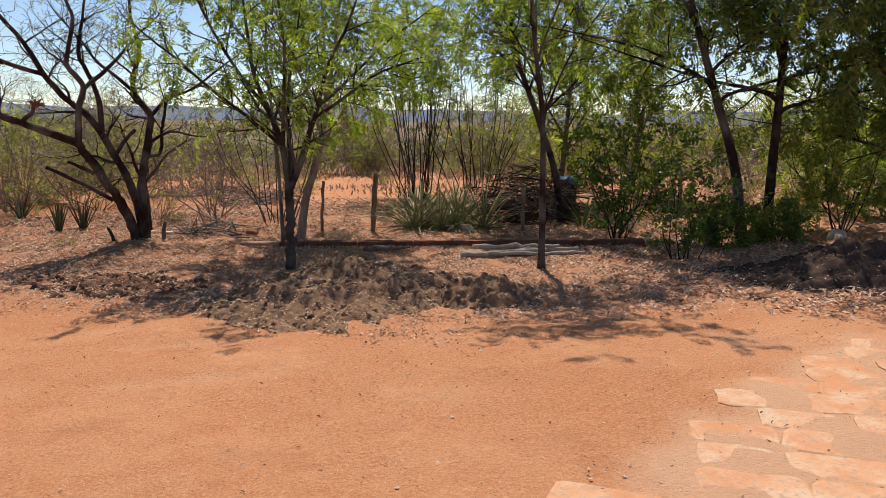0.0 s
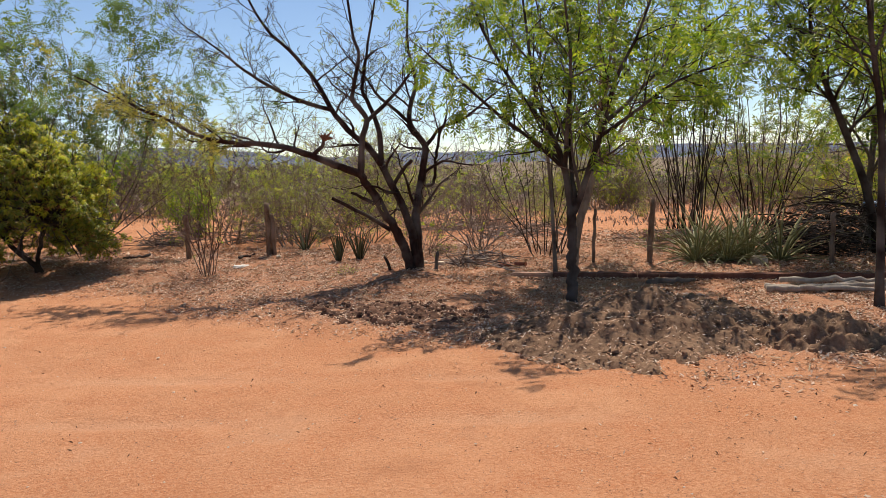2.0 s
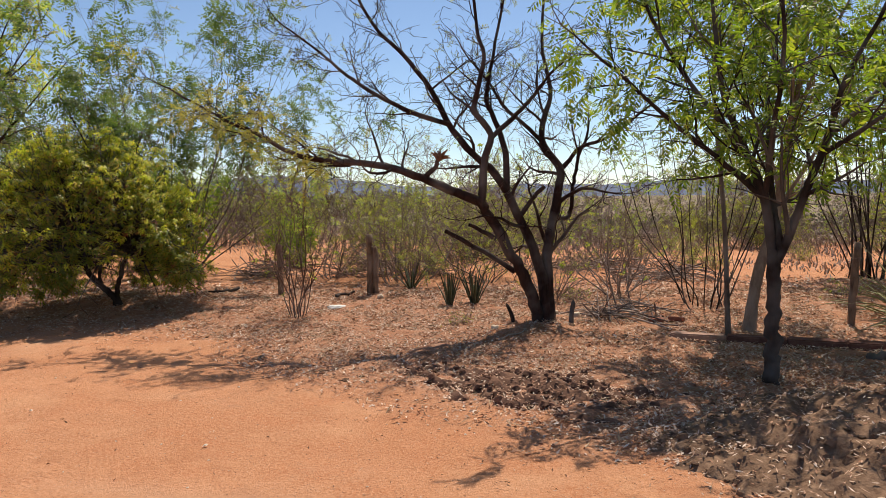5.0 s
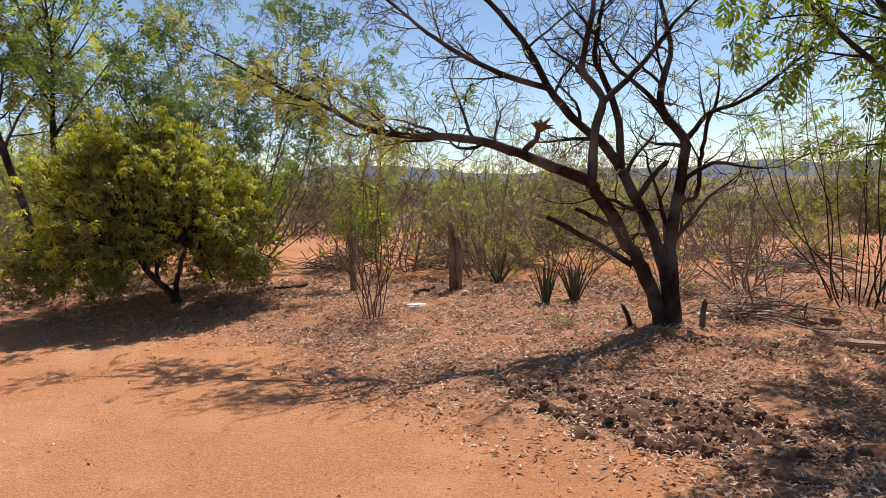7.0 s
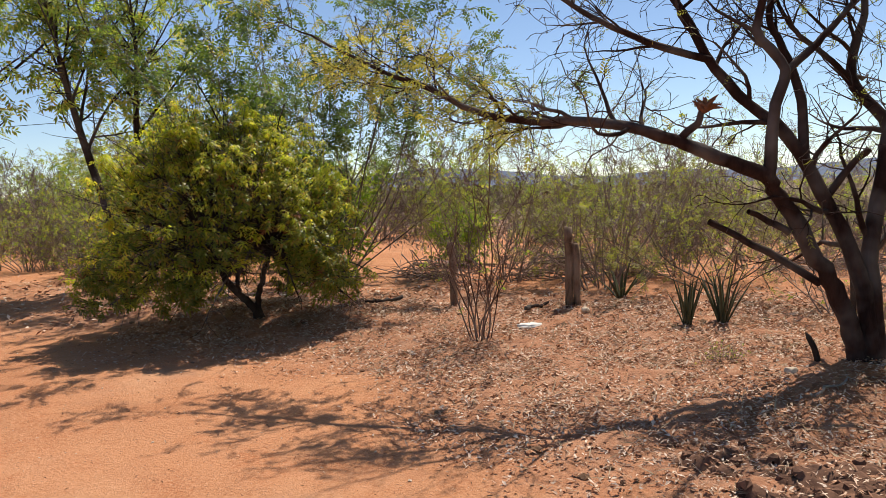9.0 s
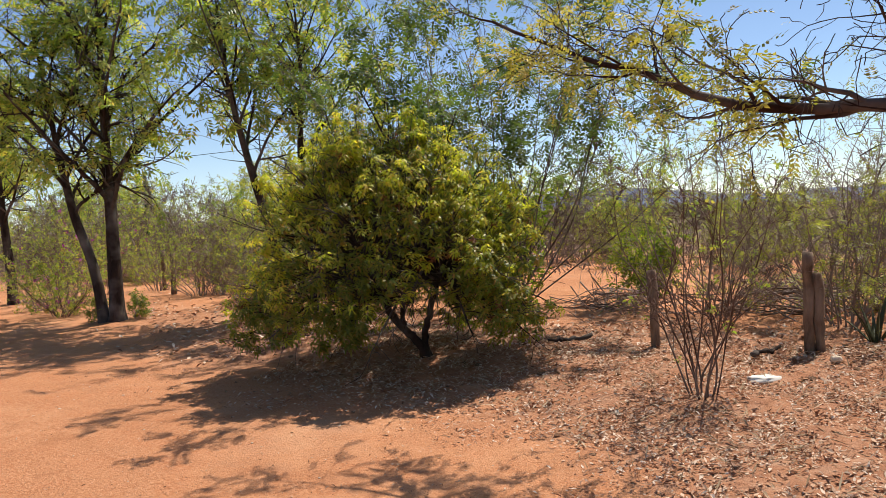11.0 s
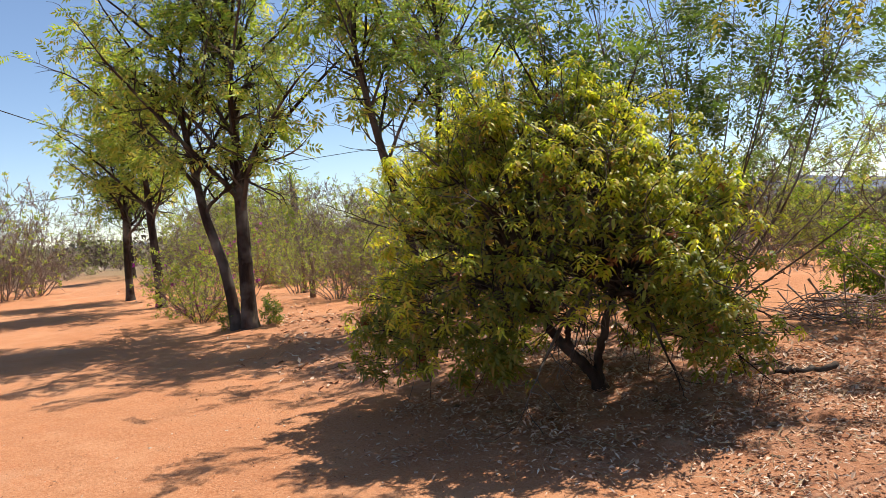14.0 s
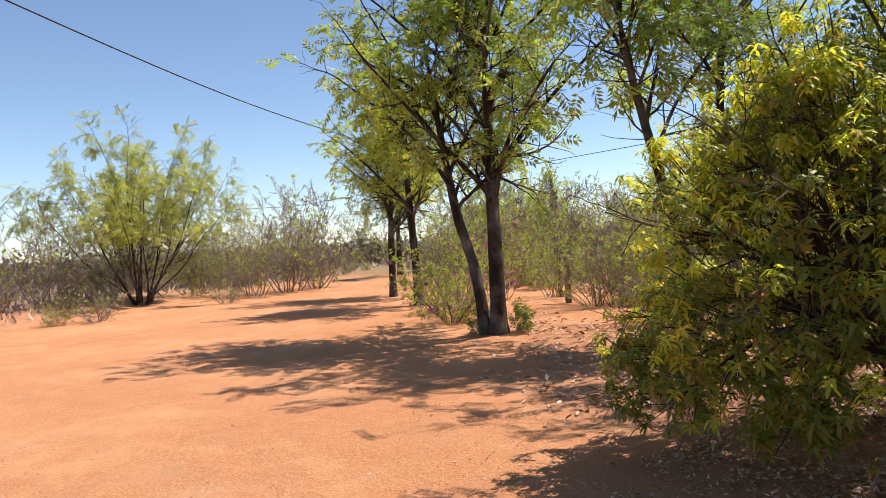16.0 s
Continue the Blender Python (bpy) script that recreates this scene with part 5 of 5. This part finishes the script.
def barrel():
    x, y = 9.2, 14.0
    root = thing("barrel", (x, y, ground_z(x, y)), "dark drum under a crumpled blue plastic cover beside brush", "barrel", size=0.85)
    w = Wood()
    w.add([(0, 0, 0), (0, 0, 0.02), (0, 0, 0.3), (0, 0, 0.32), (0, 0, 0.6), (0, 0, 0.62), (0, 0, 0.85)], [0.27, 0.29, 0.285, 0.3, 0.285, 0.3, 0.285], 20)
    part_of("drum", w.mesh("drum", SOIL_DARK), root)
    w = Wood()
    w.add([(0, 0, 0.82), (0, 0, 0.86), (0, 0, 0.93), (0, 0, 0.96), (0, 0, 0.961)], [0.31, 0.315, 0.29, 0.2, 0.002], 20)
    part_of("cover", w.mesh("cover", BLUE, 0.02), root, "crumpled blue plastic cover")


barrel()


def flat_stone(x, y, sx, sy, sz, mat, seed, label, turn=0, name="flat_stone", group=""):
    rng = random.Random(seed)
    bm = bmesh.new()
    bmesh.ops.create_icosphere(bm, subdivisions=3, radius=0.5)
    for v in bm.verts:
        k = 1 + 0.3 * noise.noise(v.co * 2.5 + Vector((seed, 0, 0))) + 0.3 * noise.noise(v.co * 6.5 + Vector((seed, 3, 0)))
        v.co = Vector((v.co.x * sx * k, v.co.y * sy * k, max(-0.25, min(0.3, v.co.z)) * sz * 1.6 * k))
    me = bpy.data.meshes.new(name)
    bm.to_mesh(me)
    bm.free()
    for f in me.polygons:
        f.use_smooth = True
    me.materials.append(mat)
    ob = new(name, me)
    ob.matrix_basis = pose(x, y, ground_z(x, y) + sz * 0.3, 0, 0, turn)
    return tagged(ob, label, "stone", group)


flat_stone(-2.75, 14.35, 0.3, 0.2, 0.055, LIME, 1, "flat whitish stone lying among dead leaves", 10)
for i, (x, y, s) in enumerate(((0.75, 13.2, 0.16), (1.0, 13.4, 0.12), (0.5, 13.5, 0.14), (6.05, 12.55, 0.25), (11.9, 9.2, 0.35), (11.75, 9.0, 0.25), (-2.15, 15.1, 0.12), (-0.35, 12.4, 0.1))):
    flat_stone(x, y, s, s * 0.8, s * 0.6, STONE, 5 + i, "pale rounded stone half sunk in the litter", i * 50, "stone", "loose stones")


def brick(x, y, turn, tip, label):
    """One worn fired brick with chipped arrises."""
    rng = random.Random(int(x * 100))
    bm = bmesh.new()
    bmesh.ops.create_cube(bm, size=1)
    for v in bm.verts:
        v.co = Vector((v.co.x * 0.2, v.co.y * 0.1, v.co.z * 0.06)) + Vector([rng.uniform(-0.006, 0.006) for _ in range(3)])
    bmesh.ops.bevel(bm, geom=bm.edges[:], offset=0.008, segments=2, affect="EDGES")
    me = bpy.data.meshes.new("brick")
    bm.to_mesh(me)
    bm.free()
    me.materials.append(BRICK)
    ob = new("brick", me)
    ob.matrix_basis = pose(x, y, ground_z(x, y) + 0.035, tip, 0, turn)
    tagged(ob, label, "brick", "loose bricks")


brick(1.84, 13.15, 20, 12, "broken red brick lying among the dead leaves")
brick(2.15, 13.3, -35, -8, "chipped red brick beside grey rubble")


# ---- cables ----
def cable(points, r, label):
    cu = bpy.data.curves.new("cable", "CURVE")
    cu.dimensions, cu.bevel_depth, cu.bevel_resolution = "3D", r, 1
    s = cu.splines.new("POLY")
    P = spline(points, 40)
    s.points.add(39)
    for q, p in zip(s.points, P):
        q.co = (*p, 1)
    cu.materials.append(CABLE)
    tagged(new("overhead_cable", cu), label, "cable", "overhead cables")


cable([(-4, -2.4, 6.6), (-16.43, 10.25, 5.0), (-25.4, 19.4, 4.75), (-38, 32, 5.6)], 0.012, "black overhead cable crossing the sky above the yard")
cable([(-75, 14.2, 5.2), (-49.95, 23.96, 4.0), (-41.1, 26.6, 3.95), (-20, 36, 5.2)], 0.014, "thin black cable low over the far road")


# ---- far scrub ----
def protos():
    far = dict(levels=2, kids=[5, 3], ratio=0.55, spread=44, curl=0.13, up=0.1, leaf=0.3, first=0.25, reach=1.1, tip=0.008, seg=0.45, least=2)
    out = []
    for i, (label, mat, leaf, size, h, spread, bark_mat, share) in enumerate((
            ("grey leafless bush in the dry scrub", OLIVE, "broad", 0.9, 2.6, 1.6, TWIG_GREY, 0.06),
            ("dry brown twiggy bush in the scrub", OLIVE, "feather", 1.1, 2.0, 1.5, BARK_TAN, 0.2),
            ("thin olive green bush in dry scrub", OLIVE, "clump", 0.7, 2.9, 1.9, TWIG_GREY, 0.4),
            ("pale green feathery bush in dry scrub", FEATHER_LIGHT, "clump", 0.7, 3.2, 2.0, TWIG_GREY, 0.5),
            ("leafy green bush among dry scrub", NEEM, "clump", 1.2, 2.7, 1.6, BARK_DARK, 0.9),
            ("low dry twiggy undergrowth on red earth", OLIVE, "broad", 0.8, 0.9, 1.1, TWIG_GREY, 0.15),
            ("pale green thorn tree with a loose spreading crown", FEATHER_LIGHT, "frond", 0.85, 3.3, 2.1, TWIG_GREY, 0.28),
            ("green leafy scrub tree with a rounded crown", OLIVE, "neem", 1.1, 3.5, 1.8, BARK_GREY, 0.34),
            ("grey thorn bush, a tangle of fine dry twigs", OLIVE, "broad", 0.5, 1.9, 1.6, TWIG_GREY, 0.03))):
        k = dict(far, leaf=share)
        if i in (0, 1, 6, 7, 8):
            k = dict(k, levels=3, kids=[4, 4, 3], ratio=0.6, spread=50, seg=0.3, tip=0.008 if i in (0, 1, 8) else 0.005)
        out.append(many_stems("scrub_bush", -60 + 6 * i, -60, label, 70 + i, 12 if i < 6 else 8, h, spread, k, leaf, mat, bark_mat, size, 0.021, splay=0.3, group="scrub bushes", category="bush", coarse=True, wander=1.8))
    return out


PROTO = protos()
USED = set()


def bush(kind, x, y, size, turn):
    m = pose(x, y, ground_z(x, y) - 0.04, 0, 0, turn) @ Matrix.Scale(size, 4)
    if kind in USED:
        copy_thing(PROTO[kind], m)
    else:
        USED.add(kind)
        PROTO[kind].matrix_basis = m


def belt():
    rng = random.Random(77)
    # the near scrub beyond the cleared ground, then deeper rows
    for row, (lo, hi, count) in enumerate(((23, 30, 26), (30, 41, 30), (41, 58, 24))):
        for i in range(count):
            a = radians(28 + 142 * (i + rng.random()) / count)
            d = rng.uniform(lo, hi)
            x, y = -2 + d * math.cos(a), 6 + d * math.sin(a)
            if x > -38 and y < verge(x) + 5 or (-38 < x < -12 and y < verge(x) + 7):
                continue
            kind = rng.choices(range(6), (7, 6, 3, 3, 0.4, 3))[0]
            low = 0.66 if 48 < math.degrees(a) < 100 else 1.0
            bush(kind, x, y, low * rng.uniform(0.75, 1.15) * (1 + 0.1 * row), rng.uniform(0, 360))
    # the other side of the road
    for i in range(62):
        y = rng.uniform(3, 36)
        x = far_verge(y) - 1.0 - abs(rng.gauss(0, 6))
        near = float(smooth01(1.5, 5, far_verge(y) - x))
        bush(rng.choices((0, 1, 2, 3, 5, 6, 8), (6, 2, 1.2, 1.2, 3, 2, 6))[0], x, y, rng.uniform(0.9, 1.5) * (0.45 + 0.55 * near), rng.uniform(0, 360))


belt()
for kind, x, y, s, turn in ((4, -8.3, 21.5, 0.8, 10), (4, -5.0, 20.8, 0.55, 70), (1, -1.7, 18.6, 0.62, 0), (8, -3.2, 20.4, 0.5, 50), (8, 0.2, 21.5, 0.55, 120), (1, 4.4, 20.5, 0.7, 40), (0, 2.6, 21.5, 0.7, 160), (2, -11.0, 20.5, 0.9, 20), (0, -11.5, 21.8, 1.0, 200), (5, -9.2, 17.6, 0.9, 20), (0, -12.2, 18.6, 0.6, 90), (1, -13.0, 21.0, 0.7, 30), (2, -16.5, 23.0, 0.8, 60), (0, -32.5, 20.0, 1.4, 0), (0, -33.5, 21.5, 1.3, 80), (0, -31.5, 18.2, 1.0, 140), (3, -16.0, 22.0, 0.7, 10), (2, -14.2, 21.5, 0.7, 60), (1, -13.2, 19.6, 0.7, 60), (0, -15.2, 20.6, 0.6, 20), (3, -18.5, 24.0, 0.8, 70), (1, -20.5, 23.0, 0.8, 10), (1, -22.5, 24.0, 0.9, 100), (3, -12.0, 24.0, 0.8, 200), (1, -9.5, 19.6, 0.55, 0), (0, -25.5, 24.5, 0.9, 30), (2, -27.5, 26.0, 0.9, 30), (0, -29.5, 25.0, 0.8, 75), (5, -29.0, 16.5, 0.8, 90), (5, -26.5, 12.3, 1.0, 190), (1, -26.5, 11.2, 0.55, 40), (3, -33.5, 16.6, 0.95, 10), (1, 14.5, 14.0, 0.9, 40), (4, 16.0, 11.0, 1.1, 140), (7, 15.5, 13.0, 0.9, 20), (7, 18.0, 15.0, 1.1, 90), (8, 13.5, 13.5, 0.8, 60), (7, 12.5, 19.0, 1.0, 50), (8, 11.0, 18.5, 1.0, 10), (2, 15.0, 18.0, 1.0, 10), (5, -4.8, 18.2, 0.4, 0), (5, 1.0, 15.0, 0.35, 60), (5, 5.2, 15.0, 0.4, 20), (5, -0.8, 12.9, 0.25, 20)):
    bush(kind, x, y, s, turn)
# the green thicket behind the cleared ground, and grey thorn between
for i in range(70):
    far = random.Random(900 + i)
    a = radians(far.uniform(80, 152))
    d = 13.5 + 24 * far.random() ** 1.1
    x, y = -2 + d * math.cos(a), 6 + d * math.sin(a)
    if y < verge(x) + 6.5 or (x > -11 and y < 26.5):
        continue
    green = 83 < math.degrees(a) < 128
    bush(far.choice((6, 7, 3, 8, 8, 0) if green else (6, 7, 8, 2, 0)), x, y, far.uniform(0.65, 1.0) * (0.8 + 0.012 * d), far.uniform(0, 360))
for i in range(64):
    far = random.Random(1500 + i)
    x = far.uniform(-44, -9)
    bush(far.choice((6, 7, 8, 8, 0, 2, 3)), x, float(verge(x)) + 5.2 + 12 * far.random() ** 1.3, far.uniform(0.85, 1.3), far.uniform(0, 360))
for i in range(44):
    far = random.Random(1200 + i)
    bush(far.choice((8, 8, 8, 0, 0, 6)), far.uniform(-4, 24), far.uniform(23, 33), far.uniform(0.6, 1.0), far.uniform(0, 360))
for i in range(14):
    far = random.Random(400 + i)
    x = far.uniform(-25, -9)
    bush(far.choice((0, 1, 2, 2, 3, 3)), x, float(verge(x)) + far.uniform(4.5, 9), far.uniform(0.55, 0.85), far.uniform(0, 360))
for i in range(16):
    far = random.Random(300 + i)
    bush(far.choice((0, 8, 8, 1, 5, 5)), far.uniform(-5, 9), far.uniform(17.5, 24), far.uniform(0.3, 0.6), far.uniform(0, 360))
many_stems("mesquite_tree", -32.3, 14.4, "round feathery tree of many stems beside the road", 91, 18, 6.3, 3.7, dict(FEATHERY, levels=3, reach=1.6, kids=[7, 4, 3], leaf=0.5, spread=46, curl=0.12, seg=0.25, tip=0.006), "frond", FEATHER_LIME, BARK_DARK, 1.15, 0.04, 0.3, lambda p, rng: p[2] > 2.3, category="tree", splay=0.4, dome=0.5, wander=0.6)
many_stems("mesquite_tree", -27.5, 8.0, "bare grey tree at the edge of the road", 92, 12, 4.6, 2.4, dict(FEATHERY, reach=1.2, kids=[6, 4], leaf=0.08), "feather", FEATHER, BARK_GREY, 1.2, 0.05, 0.3, category="tree", splay=0.3)


def cactus(x, y, h):
    root = thing("columnar_cactus", (x, y, ground_z(x, y)), "tall dark green columnar cactus", "cactus")
    for dx, z0, z1 in ((0, 0, h), (0.22, h * 0.6, h * 0.85)):
        w = Wood()
        pts = [(0, 0, z0), (dx * 0.8, 0, z0 + 0.1), (dx, 0, z0 + 0.4), (dx, 0, z1 - 0.1), (dx, 0, z1)]
        w.add(spline(pts, 12), np.array([0.07] * 10 + [0.06, 0.01]), 10)
        part_of("column", w.mesh("column", CACTUS, 0.01), root)


cactus(-27.5, 29.6, 4.0)


def undergrowth(count, seed):
    """Dry grass and thin stalks standing in the scrub."""
    r = np.random.RandomState(seed)
    a = np.radians(r.uniform(15, 185, count))
    d = 11 + 60 * r.random_sample(count) ** 1.6
    x, y = -1 + d * np.cos(a), 6.5 + d * np.sin(a)
    inside = y - verge(x)
    w = smooth01(9, 17, inside) * np.clip(0.25 + 1.1 * lumps(x, y, 0.5) + smooth01(16, 24, d), 0.02, 1)
    w = np.maximum(w, smooth01(0.2, 2.0, far_verge(y) - x))
    m = r.random_sample(count) < w
    x, y, d = x[m], y[m], d[m]
    n = len(x)
    z = land(x, y)
    hgt = r.uniform(0.06, 0.3, n) * (0.6 + 0.4 * smooth01(14, 30, d))
    t = r.uniform(0, 6.28, n)
    lean = np.stack([r.normal(0, 0.55, n), r.normal(0, 0.55, n), np.ones(n)], -1) * hgt[:, None]
    wid = 0.006 + 0.0009 * d
    s = np.stack([np.cos(t), np.sin(t), 0 * t], -1) * wid[:, None]
    p = np.stack([x, y, z - 0.02], -1)
    mid = p + lean * 0.55 + r.normal(0, 0.04, (n, 3))
    V = np.stack([p - s, p + s, mid + s * 0.8, mid - s * 0.8, p + lean], 1).reshape(-1, 3)
    F = np.arange(n)[:, None] * 5
    me = mesh_of("dry_undergrowth", V, [F + np.array([0, 1, 2, 3]), F + np.array([3, 2, 4])], [DRY_GRASS], smooth=False)
    tagged(new("dry_undergrowth", me), "dry grey-brown grass and stalks in the scrub", "undergrowth", kind="stuff")


undergrowth(60000, 8)


def far_scrub(count, seed):
    """The scrubland that runs on to the hills: low crowns of loose leaf and twig clumps."""
    r = np.random.RandomState(seed)
    a = np.radians(r.uniform(5, 200, count))
    d = 55 + 420 * r.random_sample(count) ** 2.2
    x, y = -2 + d * np.cos(a), 6 + d * np.sin(a)
    m = np.maximum(y - verge(x), far_verge(y) - x) > 6
    x, y, d = x[m], y[m], d[m]
    n, q = len(x), 70
    s = r.uniform(0.7, 1.5, n) * np.where((x > -6) & (y > 20), 0.8, 1.15) * (1 + d / 500)
    e = r.normal(0, 1, (n, q, 3))
    e /= np.linalg.norm(e, axis=2)[:, :, None]
    e[:, :, 2] = np.abs(e[:, :, 2]) * 1.25 + 0.05
    c = np.stack([x, y, land(x, y)], -1)[:, None, :] + e * s[:, None, None] * r.uniform(0.5, 1.05, (n, q, 1))
    k = (s * 0.085)[:, None, None] * r.uniform(0.6, 1.3, (n, q, 1))
    u, v = r.normal(0, 0.6, (n, q, 3)), r.normal(0, 0.6, (n, q, 3))
    V = np.stack([c - u * k, c + v * k, c + u * k, c - v * k], 2).reshape(-1, 3)
    me = mesh_of("far_scrub", V, [np.arange(len(V)).reshape(-1, 4)], [SCRUB], smooth=False)
    tagged(new("far_scrub", me), "grey-brown and olive scrubland stretching to the hills", "scrub", kind="stuff")


far_scrub(4400, 9)


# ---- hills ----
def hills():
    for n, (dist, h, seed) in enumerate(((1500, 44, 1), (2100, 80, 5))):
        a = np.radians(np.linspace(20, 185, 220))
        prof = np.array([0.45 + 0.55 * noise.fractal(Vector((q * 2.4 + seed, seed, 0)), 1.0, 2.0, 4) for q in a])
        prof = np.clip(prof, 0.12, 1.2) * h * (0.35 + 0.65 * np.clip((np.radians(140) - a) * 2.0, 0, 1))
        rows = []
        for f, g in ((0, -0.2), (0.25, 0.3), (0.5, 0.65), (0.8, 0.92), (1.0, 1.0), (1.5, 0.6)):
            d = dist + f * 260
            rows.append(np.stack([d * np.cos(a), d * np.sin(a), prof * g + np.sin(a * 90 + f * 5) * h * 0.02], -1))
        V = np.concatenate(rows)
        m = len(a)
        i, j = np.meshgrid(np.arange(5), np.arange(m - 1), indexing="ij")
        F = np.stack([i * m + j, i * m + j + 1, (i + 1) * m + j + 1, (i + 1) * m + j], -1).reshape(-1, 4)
        tagged(new("backdrop_hills", mesh_of("backdrop_hills", V, [F], [HAZY_HILL])), "long low hills in the distance, haze painted in as blue-grey", "hills", kind="structure")


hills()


# ---- worn stone paving at the start ----
def paving():
    root = thing("pavement", (0, 0, 0), "worn pale stone slabs half buried in red sand", "pavement", kind="structure")
    rng = random.Random(6)
    turn = radians(-41)
    c, s = math.cos(turn), math.sin(turn)
    for j in range(-9, 8):
        u = -3.2 + rng.uniform(0, 0.3)
        while u < 3.2:
            L, W = rng.uniform(0.4, 0.6), 0.345
            x, y = 3.3 + (u + L / 2) * c - j * 0.355 * s, 2.95 + (u + L / 2) * s + j * 0.355 * c
            u += L + 0.012
            if y > 2.78 + 0.42 * (x - 2.3) or x < 2.0 or y < 0.8 or x > 6.0:
                continue
            bm = bmesh.new()
            ring = []
            for px, py in ((-1, -0.7), (-0.8, -1), (0, -1), (0.8, -1), (1, -0.7), (1, 0), (1, 0.7), (0.8, 1), (0, 1), (-0.8, 1), (-1, 0.7), (-1, 0)):
                ring.append((px * L / 2 + rng.uniform(-0.02, 0.02), py * W / 2 + rng.uniform(-0.018, 0.018)))
            low = [bm.verts.new((px, py, -0.05)) for px, py in ring]
            rim = [bm.verts.new((px, py, -0.008)) for px, py in ring]
            top = [bm.verts.new((px * 0.93, py * 0.92, rng.uniform(-0.002, 0.002))) for px, py in ring]
            for m in range(12):
                q = (m + 1) % 12
                bm.faces.new((low[m], low[q], rim[q], rim[m]))
                bm.faces.new((rim[m], rim[q], top[q], top[m]))
            bm.faces.new(top)
            me = bpy.data.meshes.new("slab")
            bm.to_mesh(me)
            bm.free()
            me.materials.append(SLAB)
            ob = part_of("slab", me, root)
            ob.matrix_basis = pose(x, y, ground_z(x, y) + rng.uniform(-0.006, 0.008), rng.uniform(-1.2, 1.2), rng.uniform(-1.2, 1.2), -41 + rng.uniform(-3, 3))


paving()
